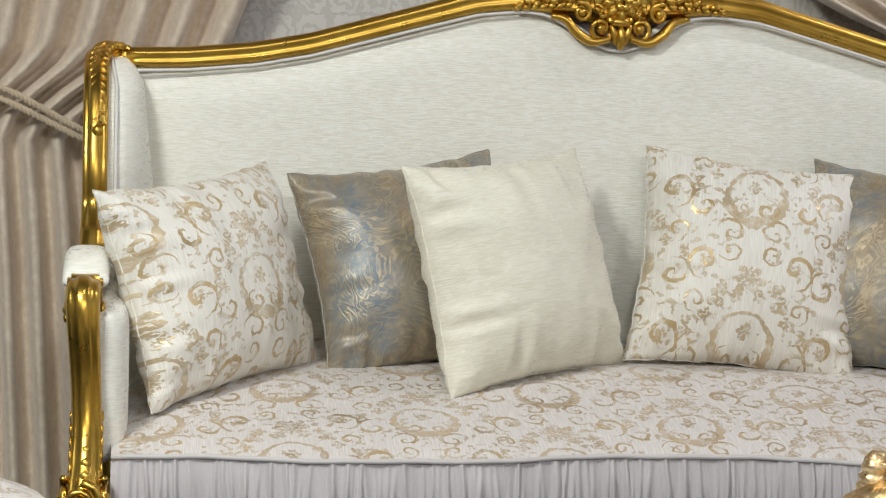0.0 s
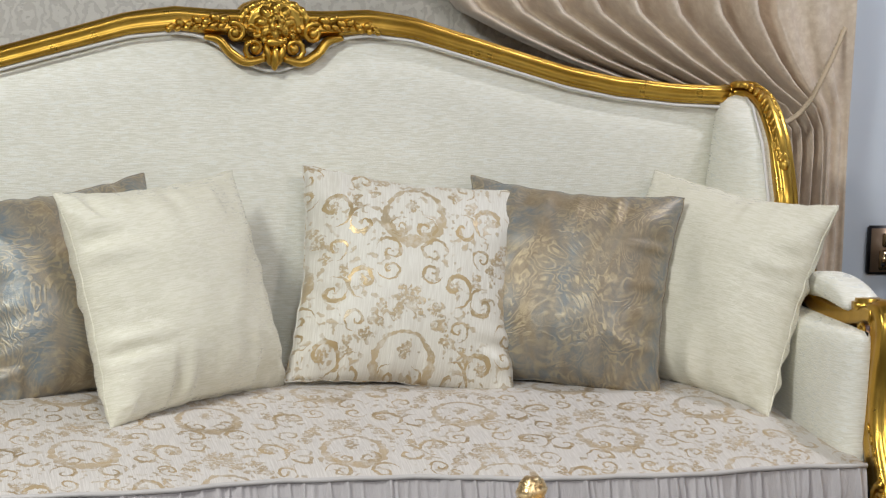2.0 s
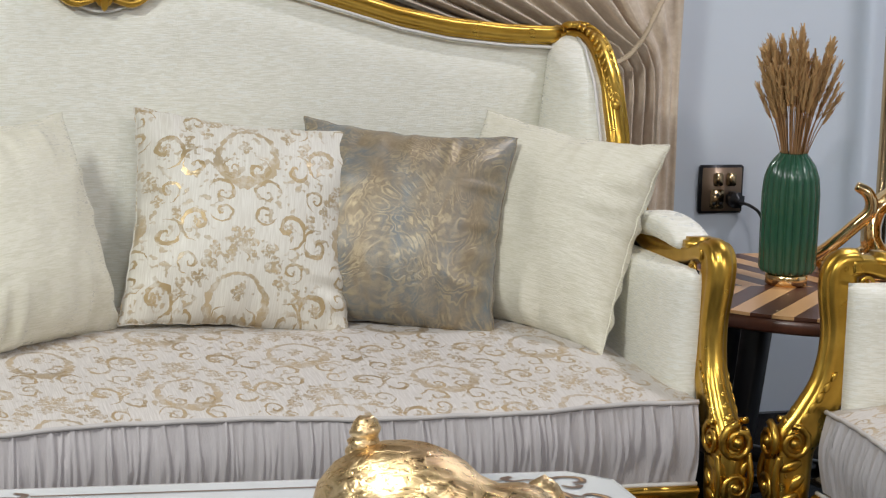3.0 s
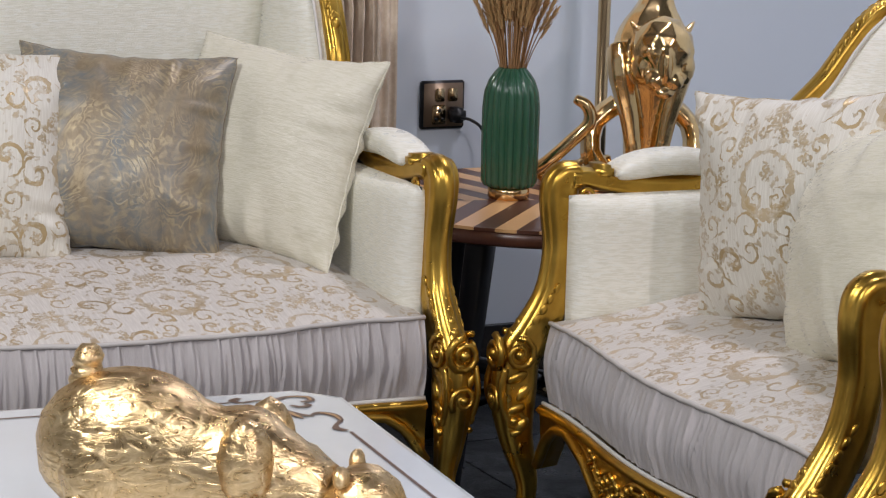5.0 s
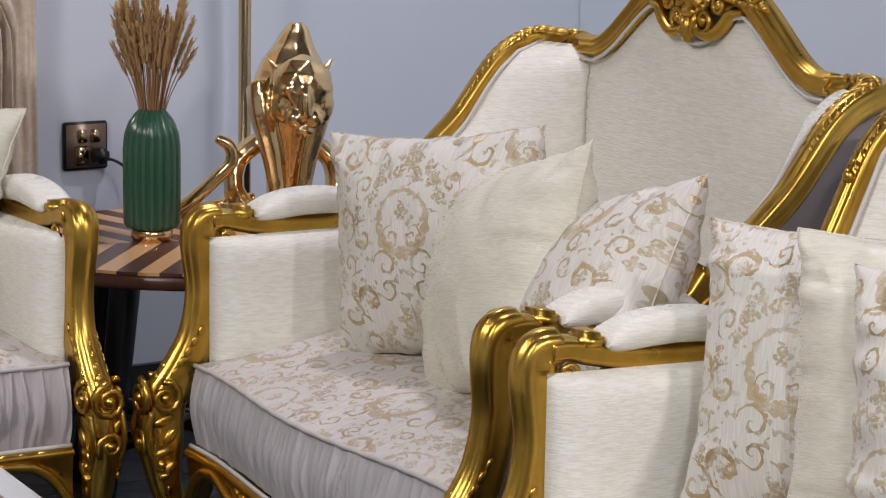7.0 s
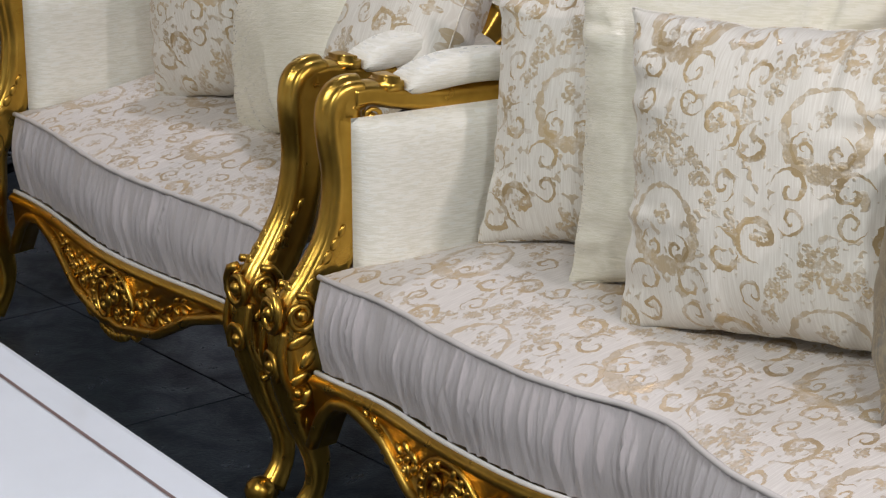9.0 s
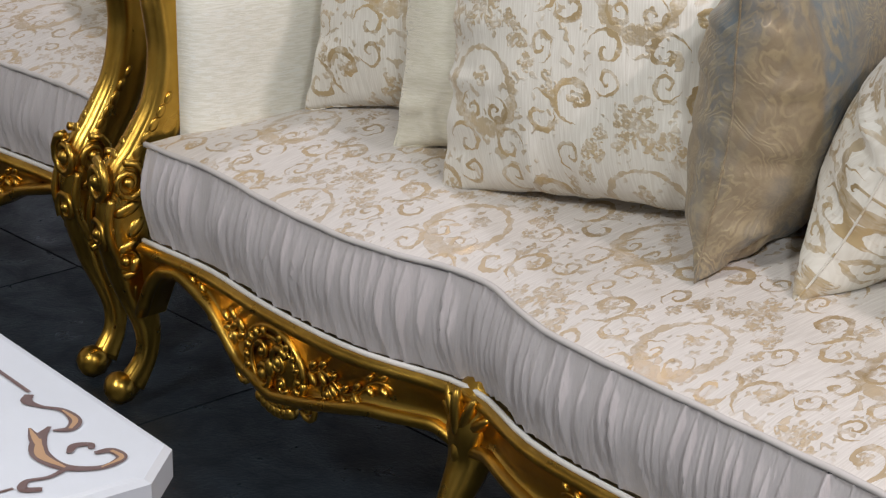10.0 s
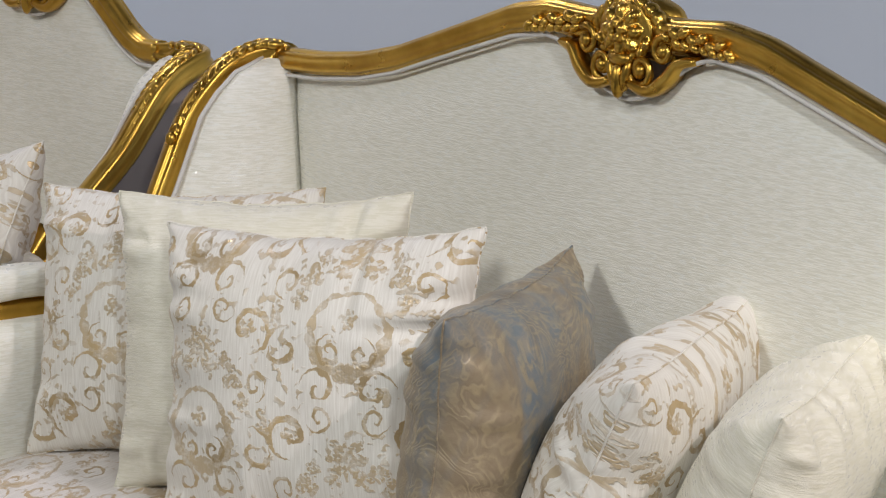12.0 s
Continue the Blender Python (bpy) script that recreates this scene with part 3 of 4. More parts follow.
        sweep(bm, [(X(0.945), 0.095, 0.654, 0.054, 0.05), (X(0.947), 0.066, 0.646, 0.056, 0.062), (X(0.946), 0.060, 0.615, 0.054, 0.070), (X(0.941), 0.066, 0.53, 0.050, 0.068),
                   (X(0.938), 0.052, 0.45, 0.050, 0.070), (X(0.938), 0.018, 0.385, 0.056, 0.076), (X(0.940), -0.010, 0.34, 0.060, 0.080), (X(0.940), -0.016, 0.27, 0.062, 0.080),
                   (X(0.942), -0.008, 0.20, 0.052, 0.060), (X(0.946), 0.016, 0.12, 0.036, 0.040), (X(0.950), 0.014, 0.07, 0.030, 0.034), (X(0.953), -0.008, 0.03, 0.034, 0.042)], (1, 0, 0), 36, 0.8, 0.13, 6)
        leg = part("front_leg", bm, GOLD, sofa, "gilt scrolled front post and cabriole leg")
        bm = bmesh.new()
        spiral(bm, (X(0.944), -0.052, 0.350), (s, 0, 0), (0, 0, 1), 0.033, 1.9, 0.015, 1.6)
        spiral(bm, (X(0.944), -0.054, 0.272), (s, 0, 0), (0, 0, -1), 0.026, 1.5, 0.012, 2.4)
        for side in (-1, 1):
            spiral(bm, (X(0.940) + side * 0.031, -0.020, 0.352), (0, -1, 0), (0, 0, 1), 0.030, 1.7, 0.013, 1.4)
            for j in range(5):
                blob(bm, (X(0.938) + side * 0.024, 0.000 + 0.012 * j, 0.392 + 0.018 * j), (0.0028, 0.009 - 0.001 * j, 0.014 - 0.001 * j), turned("X", -30))
            for j in range(4):
                blob(bm, (X(0.941) + side * 0.028, -0.022 + 0.012 * (j % 2), 0.312 - 0.028 * j), (0.006, 0.022 - 0.002 * j, 0.010), turned("X", 50 if j % 2 else 20))
            sweep(bm, [(X(0.940) + side * 0.029, -0.045, 0.33, 0.010, 0.012), (X(0.941) + side * 0.030, -0.052, 0.29, 0.010, 0.014), (X(0.942) + side * 0.028, -0.042, 0.25, 0.010, 0.012), (X(0.943) + side * 0.026, -0.012, 0.21, 0.008, 0.010)], (1, 0, 0), 8)
            spiral(bm, (X(0.942) + side * 0.028, -0.026, 0.235), (0, -1, 0), (0, 0, -1), 0.024, 1.4, 0.011, 1.4)
        for j in range(5):
            blob(bm, (X(0.940), -0.051 + 0.0022 * j * j, 0.305 - 0.03 * j), (0.007 - 0.0008 * j, 0.006, 0.024))
            for side in (-1, 1):
                blob(bm, (X(0.940) + side * (0.019 - 0.0015 * j), -0.046 + 0.0022 * j * j, 0.300 - 0.03 * j), (0.008, 0.004, 0.021 - 0.001 * j), turned("Y", side * 28))
        for j in range(7):
            f = j / 6
            blob(bm, (X(0.938), 0.034 - 0.060 * f ** 1.5, 0.487 - 0.105 * f), (0.0045 + 0.006 * f, 0.006, 0.008 + 0.005 * f))
        part("leaf_carving", bm, GOLD, leg, "carved acanthus leaf and volutes")
        bm = bmesh.new()
        spiral(bm, (X(0.953), -0.028, 0.030), (0, -1, 0), (0, 0, 1), 0.026, 1.4, 0.022, 2.2)
        blob(bm, (X(0.953), -0.028, 0.028), (0.026, 0.024, 0.024))
        part("scroll_foot", bm, GOLD, leg)
        # arm rail with its curl
        bm = bmesh.new()
        sweep(bm, [(X(0.945), 0.075, 0.650, 0.058, 0.034), (X(0.945), 0.105, 0.650, 0.056, 0.036), (X(0.944), 0.15, 0.640, 0.050, 0.036), (X(0.943), 0.22, 0.630, 0.046, 0.038),
                   (X(0.942), 0.31, 0.630, 0.044, 0.038), (X(0.94), 0.375, 0.655, 0.044, 0.040), (X(0.938), 0.42, 0.70, 0.042, 0.042)], (1, 0, 0), 30, 0.75, 0.10, 6)
        box(bm, (X(0.945) - 0.028, 0.118, 0.648), (X(0.945) + 0.028, 0.152, 0.672), 0.006)
        for side in (-1, 1):
            spiral(bm, (X(0.945) + side * 0.028, 0.098, 0.622), (0, 1, 0), (0, 0, 1), 0.018, 1.6, 0.009, 3.6)
        part("arm_rail", bm, GOLD, sofa)
        bm = bmesh.new()
        puff(bm, 0.074, 0.24, 0.052, 14, 0.0, 4.0)
        for v in bm.verts:
            v.co = Vector((X(0.945) + v.co.x, 0.272 + v.co.z, 0.654 + v.co.y * -0.9 + 0.018 * (1 - (v.co.z / 0.12) ** 2)))
        part("arm_pad", bm, CREAM_LIT, sofa)
        # padded arm side
        bm = bmesh.new()
        puff(bm, 0.43, 0.24, 0.075, 18, 0.0, 8.0)
        for v in bm.verts:
            y = 0.278 + v.co.x
            v.co = Vector((X(0.912) + v.co.y, y, 0.505 + v.co.z))
        part("arm_panel", bm, CREAM_LIT, sofa)
        bm = bmesh.new()
        sweep(bm, [(X(0.899), 0.082, 0.42, 0.008, 0.008), (X(0.896), 0.088, 0.50, 0.008, 0.008), (X(0.896), 0.088, 0.59, 0.008, 0.008), (X(0.897), 0.100, 0.614, 0.008, 0.008), (X(0.897), 0.20, 0.613, 0.008, 0.008), (X(0.897), 0.31, 0.612, 0.008, 0.008), (X(0.897), 0.42, 0.620, 0.008, 0.008)], (1, 0, 0), 6, 1.0)
        part("arm_piping", bm, TRIM, sofa)
        # wing post, from the top rail in a round arch forward to the arm
        bm = bmesh.new()
        inner = 0.885 if wide else 0.800
        turn_in = 0.0 if wide else 0.010
        sweep(bm, [(X(inner), yb, zc, 0.042, 0.036), (X(0.5 * (inner + 0.922)), yb + turn_in, zc + 0.003, 0.044, 0.040), (X(0.922), yb - 0.014, zc + 0.002, 0.046, 0.044), (X(0.936), yb - 0.045, zc - 0.004, 0.046, 0.046),
                   (X(0.938), yb - 0.082, zc - 0.020, 0.046, 0.046), (X(0.938), yb - 0.116, zc - 0.048, 0.046, 0.046), (X(0.938), yb - 0.150, zc - 0.090, 0.046, 0.045), (X(0.938), yb - 0.190, 0.80, 0.045, 0.044),
                   (X(0.938), 0.492, 0.735, 0.044, 0.042), (X(0.939), 0.44, 0.685, 0.044, 0.040), (X(0.939), 0.39, 0.652, 0.044, 0.036)], (1.0, 0.0, 0.15), 36, 0.7, 0.20, 6)
        post = part("wing_post", bm, GOLD, sofa)
        bm = bmesh.new()
        arch = curve_through([(X(0.5 * (inner + 0.922)), yb - 0.012, zc + 0.022), (X(0.924), yb - 0.030, zc + 0.022), (X(0.936), yb - 0.075, zc + 0.004), (X(0.936), yb - 0.118, zc - 0.026), (X(0.936), yb - 0.152, zc - 0.066), (X(0.935), yb - 0.185, zc - 0.115)], 3)
        for j, p in enumerate(arch[:-1]):
            f = j / (len(arch) - 2)
            d = Vector(arch[j + 1]) - Vector(p)
            turn = d.to_track_quat("X", "Z").to_matrix()
            for side in (-1, 1):
                blob(bm, Vector(p) + turn @ Vector((0.0, side * (0.011 - 0.006 * f), 0.0)), (0.015 - 0.003 * f, 0.0065 - 0.002 * f, 0.007), turn @ turned("Z", side * 35))
        blob(bm, Vector(arch[-1]), (0.010, 0.009, 0.012))
        part("leaf_carving", bm, GOLD, post, "carved feather leaf")
        # wing pad
        bm = bmesh.new()

        def wing(u, v):
            ztop = zc + 0.002
            z = 0.42 + (ztop - 0.42) * v
            a = Vector((X(0.80 + seam_top * v ** 0.8), yback(z) + 0.01, z))
            b = Vector((X(0.925), wing_y(z) + 0.004, z))
            p = a.lerp(b, u)
            swell = 0.045 * math.sin(math.pi * min(1, max(0, u))) ** 0.4 * min(1, (1 - v) * 8 + 0.4)
            return p + Vector((-s * swell * 0.9, -swell * 0.45, 0))

        sheet(bm, wing, 12, 28)
        part("wing_pad", bm, CREAM_LIT, sofa)
        bm = bmesh.new()
        sweep(bm, [(*(wing(0.97, 0.5 + 0.5 * q / 30) + Vector((-s * 0.004, -0.004, 0))), 0.007, 0.007) for q in range(31)], (1, 0, 0), 6, 1.0, per=1)
        part("wing_piping", bm, TRIM, sofa)

        def outer(u, v):
            z = 0.30 + (zc - 0.315) * v
            y0 = wing_y(z) + 0.012 if z > 0.66 else float(np.interp(z, [0.30, 0.62, 0.66], [0.08, 0.12, 0.40]))
            return Vector((X(0.946 - 0.02 * max(0, v - 0.8) * 5), y0 + (yb + 0.022 - y0) * u, z))

        bm = bmesh.new()
        sheet(bm, outer, 6, 24)
        part("outer_side", bm, TAUPE, sofa, "taupe cloth on the outside of the wing")
        bm = bmesh.new()
        sweep(bm, [(X(0.90), 0.66, 0.42, 0.05, 0.05), (X(0.90), 0.68, 0.2, 0.045, 0.045), (X(0.91), 0.74, 0.0, 0.035, 0.035)], (1, 0, 0), 8)
        part("back_leg", bm, GOLD, sofa)

    # back
    bm = bmesh.new()

    def back(u, v):
        x = (2 * u - 1)
        zt = zrail(x * rail_end) - 0.016
        if abs(x) * half < 0.14:
            zt -= 0.055 * (1 + math.cos(math.pi * abs(x) * half / 0.14)) / 2
        z = 0.42 + (zt - 0.42) * v
        xx = x * (half - 0.095 + seam_top * min(1, (z - 0.42) / 0.54) ** 0.8)
        edge = (1 - abs(x) ** 16) * min(1, (1 - v) * 9) ** 0.5
        return Vector((xx, yback(z) + 0.008 - 0.026 * edge, z))

    sheet(bm, back, 64 if wide else 40, 26)
    part("back_pad", bm, CREAM_LIT, sofa)
    bm = bmesh.new()
    sheet(bm, lambda u, v: Vector(((2 * u - 1) * (half + 0.01), 0.665 + deep, 0.3 + (zrail((2 * u - 1) * half) - 0.012 - 0.05 * abs(2 * u - 1) ** 16 - 0.3) * v)), 40, 4)
    part("outer_back", bm, TAUPE, sofa)
    bm = bmesh.new()
    rows = []
    for i in range(81):
        x = -rail_end + 2 * rail_end * i / 80
        fat = 0.036 + 0.012 * math.exp(-(x / 0.25) ** 2)
        rows.append((x, 0.640 + deep, zrail(x), 0.046, fat))
    sweep(bm, rows, (0, 1, 0), 36, 0.7, 0.20, 6, per=1)
    rail = part("top_rail", bm, GOLD, sofa)
    bm = bmesh.new()
    pip = []
    for i in range(121):
        x = -(rail_end - 0.005) + 2 * (rail_end - 0.005) * i / 120
        z = zrail(x) - 0.022 - 0.006 * math.exp(-(x / 0.25) ** 2)
        if abs(x) < 0.15:
            z -= 0.058 * (1 + math.cos(math.pi * x / 0.15)) / 2
        pip.append((x, 0.622 + deep, z, 0.0065, 0.0065))
    sweep(bm, pip, (0, 1, 0), 6, 1.0, per=1)
    part("back_piping", bm, TRIM, sofa)
    # crest
    bm = bmesh.new()
    cz, cy = 1.095 - (0 if wide else 0.038), 0.612 + deep
    sweep(bm, [(0, cy + 0.045, cz - 0.03, 0.12, 0.04), (0, cy + 0.045, cz + 0.005, 0.14, 0.045), (0, cy + 0.045, cz + 0.034, 0.115, 0.045), (0, cy + 0.045, cz + 0.047, 0.06, 0.03)], (1, 0, 0), 16, 0.8)
    for j in range(13):
        a = radians(-20 + 220 * j / 12)
        blob(bm, (0.062 * math.cos(a), cy + 0.015, cz + 0.002 + 0.042 * math.sin(a)), (0.010, 0.012, 0.012), turned("Y", -degrees_of(a)))
    one_skin(part("crest_shell", bm, GOLD, rail, "carved gilt shell crest"), 0.0025)
    bm = bmesh.new()
    for j in range(8):
        a = 2 * math.pi * j / 8
        blob(bm, (0.024 * math.cos(a), cy - 0.002, cz + 0.008 + 0.022 * math.sin(a)), (0.013, 0.010, 0.009), turned("Y", -degrees_of(a)))
    for j in range(5):
        a = 2 * math.pi * j / 5 + 0.3
        blob(bm, (0.010 * math.cos(a), cy - 0.012, cz + 0.008 + 0.010 * math.sin(a)), (0.007, 0.007, 0.007))
    for j in range(7):
        a = radians(200 + 140 * j / 6)
        blob(bm, (0.046 * math.cos(a), cy + 0.002, cz + 0.006 + 0.034 * math.sin(a)), (0.009, 0.008, 0.006), turned("Y", -degrees_of(a) + 40))
    blob(bm, (0, cy + 0.006, cz + 0.006), (0.052, 0.008, 0.042))
    one_skin(part("rosette", bm, GOLD, rail, "carved gilt rosette"), 0.002)
    for hand in (-1, 1):
        bm = bmesh.new()
        spiral(bm, (hand * 0.036, cy, cz - 0.040), (hand, 0, 0), (0, 0, -1), 0.024, 1.6, 0.013, 3.4, -1)
        spiral(bm, (hand * 0.072, cy + 0.004, cz - 0.012), (hand, 0, 0), (0, 0, 1), 0.020, 1.4, 0.012, 1.0)
        sweep(bm, [(hand * 0.125, cy + 0.016, cz - 0.020, 0.03, 0.012), (hand * 0.10, cy + 0.010, cz - 0.026, 0.03, 0.016), (hand * 0.08, cy + 0.006, cz - 0.048, 0.03, 0.018), (hand * 0.052, cy + 0.004, cz - 0.064, 0.03, 0.018), (hand * 0.018, cy + 0.002, cz - 0.058, 0.026, 0.012)], (0, 1, 0), 8)
        blob(bm, (hand * 0.012, cy - 0.002, cz - 0.050), (0.008, 0.010, 0.022), turned("Y", hand * 16))
        part("volute", bm, GOLD, rail)
        bm = bmesh.new()
        for j in range(7):
            blob(bm, (hand * (0.092 + 0.016 * j), cy + 0.004, cz + 0.012 - 0.0025 * j + 0.005 * (j % 2)), (0.012 - 0.0006 * j, 0.008, 0.008 - 0.0004 * j), turned("Y", hand * (-25 if j % 2 else 25)))
            blob(bm, (hand * (0.096 + 0.016 * j), cy + 0.004, cz + 0.001 - 0.0015 * j), (0.010 - 0.0006 * j, 0.007, 0.006), turned("Y", hand * 30))
        part("leaf_spray", bm, GOLD, rail)
    bm = bmesh.new()
    blob(bm, (0, cy - 0.005, cz - 0.056), (0.009, 0.012, 0.024))
    blob(bm, (0, cy - 0.003, cz - 0.028), (0.020, 0.010, 0.010))
    part("pendant_leaf", bm, GOLD, rail)
    return sofa


def degrees_of(a):
    return a * 180 / math.pi


sofa_a = make_seat("sofa", "cream three-seat sofa with carved gilt frame before curtains", "sofa", 0.90, "gilt sofas")
sofa_c = make_seat("sofa", "cream three-seat sofa with carved gilt frame beside the armchair", "sofa", 0.80, "gilt sofas", deep=0.075, slant=0.113, centre=-0.125)
sofa_c.matrix_basis = pose(0.821, -1.978, 0, 0, 0, -100)
armchair = make_seat("armchair", "cream gilt-framed armchair between sofa and side table", "armchair", 0.44, "", 0.015, 0.115)
armchair.matrix_basis = pose(1.026, -0.533, 0, 0, 0, -93.6)


# ---- pillows ----
def pillow(name, label, material, at, yaw, lean, roll, w=0.44, h=0.43, t=0.15, seed=0.0):
    """at: the middle of the lower edge. yaw turns it about the upright, lean tips its top backwards."""
    bm = bmesh.new()
    border = puff(bm, w, h, t, 64, 0.085, 2.4, 0.012, seed)
    for v in bm.verts:
        slump = noise.noise(Vector((v.co.x * 5 + seed, seed, v.co.z * 5)))
        v.co.y += 0.012 * slump + 0.10 * v.co.x * v.co.x * math.cos(seed)
    for v in bm.verts:
        v.co.z += h * 0.47
    edges = [v.co.copy() for v in border]
    ob = part(name, bm, material)
    bm = bmesh.new()
    sweep(bm, [(*p, 0.0028, 0.0028) for p in edges], (0, 1, 0), 6, 1.0, per=1)
    part("seam", bm, material, ob)
    ob.matrix_basis = pose(*at, 0, 0, yaw) @ pose(0, 0, 0, -lean, 0, 0) @ pose(0, 0, 0, 0, roll, 0)
    return tagged(ob, label, "cushion", "scatter cushions")


PRINT_LABEL = "cream cushion with woven gold scrolls leaning on sofa"
PLAIN_LABEL = "plain cream slub cushion leaning on sofa"
BROWN_LABEL = "taupe brocade cushion with blue and gold swirls"
KINDS = {"s": ("scroll_cushion", PRINT_LABEL, PRINT_PILLOW), "c": ("cream_cushion", PLAIN_LABEL, CREAM_PILLOW), "b": ("brocade_cushion", BROWN_LABEL, BROCADE)}
for i, (kind, at, yaw, lean, roll, w, h) in enumerate((
        ("s", (-0.691, 0.310, 0.466), 45.8, 19.4, -2.6, 0.426, 0.37), ("b", (-0.355, 0.45, 0.473), 14.4, 21.0, -6.0, 0.385, 0.378),
        ("c", (-0.172, 0.352, 0.474), 35.9, 19.5, -1.5, 0.424, 0.401), ("s", (0.194, 0.435, 0.476), -5.4, 22.0, 5.8, 0.41, 0.397),
        ("b", (0.468, 0.42, 0.475), -23.6, 21.0, 3.5, 0.395, 0.382), ("c", (0.705, 0.404, 0.472), -56.5, 22.0, 4.7, 0.417, 0.393))):
    n_, l_, m_ = KINDS[kind]
    pillow(n_, l_, m_, at, yaw, lean, roll, w, h, 0.185, seed=i * 3.1)


def on(base, at, yaw):
    p = base @ Vector(at)
    return (p.x, p.y, p.z), yaw + degrees_of(base.to_euler().z)


for i, (kind, at, yaw, lean, roll, w, h) in enumerate((
        ("s", (-0.630, 0.328, 0.472), 33.4, 16.6, -3.0, 0.431, 0.391), ("c", (-0.410, 0.333, 0.475), 30.2, 10.3, -3.9, 0.43, 0.409),
        ("s", (-0.227, 0.285, 0.469), 22.8, 11.4, -4.9, 0.466, 0.405), ("b", (-0.066, 0.426, 0.469), -63.0, 7.3, 1.5, 0.417, 0.36),
        ("s", (0.052, 0.481, 0.472), -62.6, 27.4, 5.8, 0.415, 0.37), ("c", (0.296, 0.473, 0.469), -64.8, 23.4, 1.6, 0.415, 0.36))):
    n_, l_, m_ = KINDS[kind]
    at, yaw = on(pose(0.83, -2.078, 0, 0, 0, -98.5), at, yaw)
    pillow(n_, l_, m_, at, yaw, lean, roll, w, h, 0.185, seed=20 + i * 2.3)
for i, (kind, at, yaw, lean, roll, w, h) in enumerate((
        ("s", (-0.098, 0.30, 0.469), 24.2, 4.0, -6.9, 0.43, 0.385), ("c", (0.170, 0.227, 0.470), -7.6, 15.3, -14.7, 0.428, 0.386),
        ("s", (0.37, 0.20, 0.469), -14.6, 28.0, -16.8, 0.42, 0.40))):
    n_, l_, m_ = KINDS[kind]
    at, yaw = on(pose(1.038, -0.551, 0, 0, 0, -93.2), at, yaw)
    tagged(pillow(n_, l_, m_, at, yaw, lean, roll, w, h, 0.185, seed=50 + i * 2.3), l_.replace("sofa", "armchair"))


# ---- curtains ----
def curtain(s, inner, outer_x, label):
    """One panel swept to a tie-back; inner: rows of (z, x, fold depth) of its inner edge; s: the side it is swept to."""
    zs = [r[0] for r in inner][::-1]
    xs = [r[1] for r in inner][::-1]
    ds = [r[2] for r in inner][::-1]
    panel = thing("curtain", label, "curtain", "tied curtains")
    bm = bmesh.new()

    def at(u, v):
        z = 0.02 + 2.75 * v
        xi = float(np.interp(z, zs, xs))
        depth = float(np.interp(z, zs, ds))
        uu = u ** 0.9
        depth *= 1.0 if u < 0.78 or z > 1.3 else 0.15
        x = xi + (outer_x - xi) * uu
        drop = 0.25 * (1 - u) * max(0.0, 1 - abs(z - 1.0) / 0.5)
        a = 2 * math.pi * 10.5 * u + 1.2 * math.sin(5 * u) + 0.5 * noise.noise(Vector((u * 6, z * 1.3, s * 3.0)))
        fold = math.copysign(abs(math.sin(a)) ** 0.6, math.sin(a))
        return Vector((s * x, 0.968 - 1.35 * depth * fold - 0.010 * noise.noise(Vector((u * 9, z * 3, s))) - drop * 0.05, z))

    sheet(bm, at, 150, 60)
    part("cloth", bm, CURTAIN, panel, "gathered beige patterned velvet")
    return panel


curtain(1, [(2.8, 0.05, 0.034), (1.6, 0.18, 0.034), (1.25, 0.30, 0.034), (1.11, 0.43, 0.034), (1.0, 0.70, 0.03), (0.93, 0.98, 0.022), (0.88, 1.04, 0.02), (0.6, 1.02, 0.028), (0.0, 0.98, 0.03)], 1.275, "beige patterned curtain tied back with rope by the socket")
curtain(-1, [(2.8, 0.30, 0.034), (1.6, 0.45, 0.034), (1.2, 0.60, 0.034), (1.07, 0.665, 0.034), (0.97, 0.70, 0.03), (0.86, 0.90, 0.022), (0.80, 0.94, 0.02), (0.6, 0.92, 0.028), (0.0, 0.88, 0.03)], 1.5, "beige patterned curtain tied back with rope behind sofa")


def rope(points, label):
    ob = thing("tieback_rope", label, "curtain tieback", "tieback ropes")
    line = [Vector(p) for p in curve_through(points, 14)]
    for k in range(3):
        bm = bmesh.new()
        rows = []
        run = 0.0
        for i, p in enumerate(line):
            run += (p - line[i - 1]).length if i else 0
            a = run * 230 + k * 2.1
            rows.append((p.x + 0.0035 * math.cos(a), p.y + 0.003 * math.sin(a), p.z + 0.0035 * math.sin(a + 0.6), 0.0075, 0.0075))
        sweep(bm, rows, (0, 1, 0), 6, 1.0, per=1)
        part("strand", bm, ROPE, ob)
    return ob


rope([(1.02, 0.92, 0.875), (1.13, 0.905, 0.922), (1.20, 0.925, 1.015), (1.275, 0.985, 1.13), (1.315, 1.04, 1.20)], "twisted beige rope holding the curtain back")
for dz in (0.0, 0.016):
    rope([(-0.90, 0.92, 0.785 + dz), (-0.97, 0.905, 0.808 + dz), (-1.05, 0.905, 0.846 + dz * 1.2), (-1.13, 0.905, 0.882 + dz * 1.4), (-1.35, 0.93, 0.96 + dz * 1.6), (-1.52, 1.02, 1.02 + dz)], "twisted beige rope round the gathered curtain")

# ---- wall socket ----
socket = thing("wall_socket", "brass switch and socket plate with black plug", "socket")
bm = bmesh.new()
box(bm, (1.368, 1.036, 0.572), (1.471, 1.050, 0.676), 0.003)
part("plate", bm, PLASTIC, socket)
bm = bmesh.new()
box(bm, (1.373, 1.034, 0.577), (1.466, 1.037, 0.671), 0.001)
part("bezel", bm, BRONZE, socket)
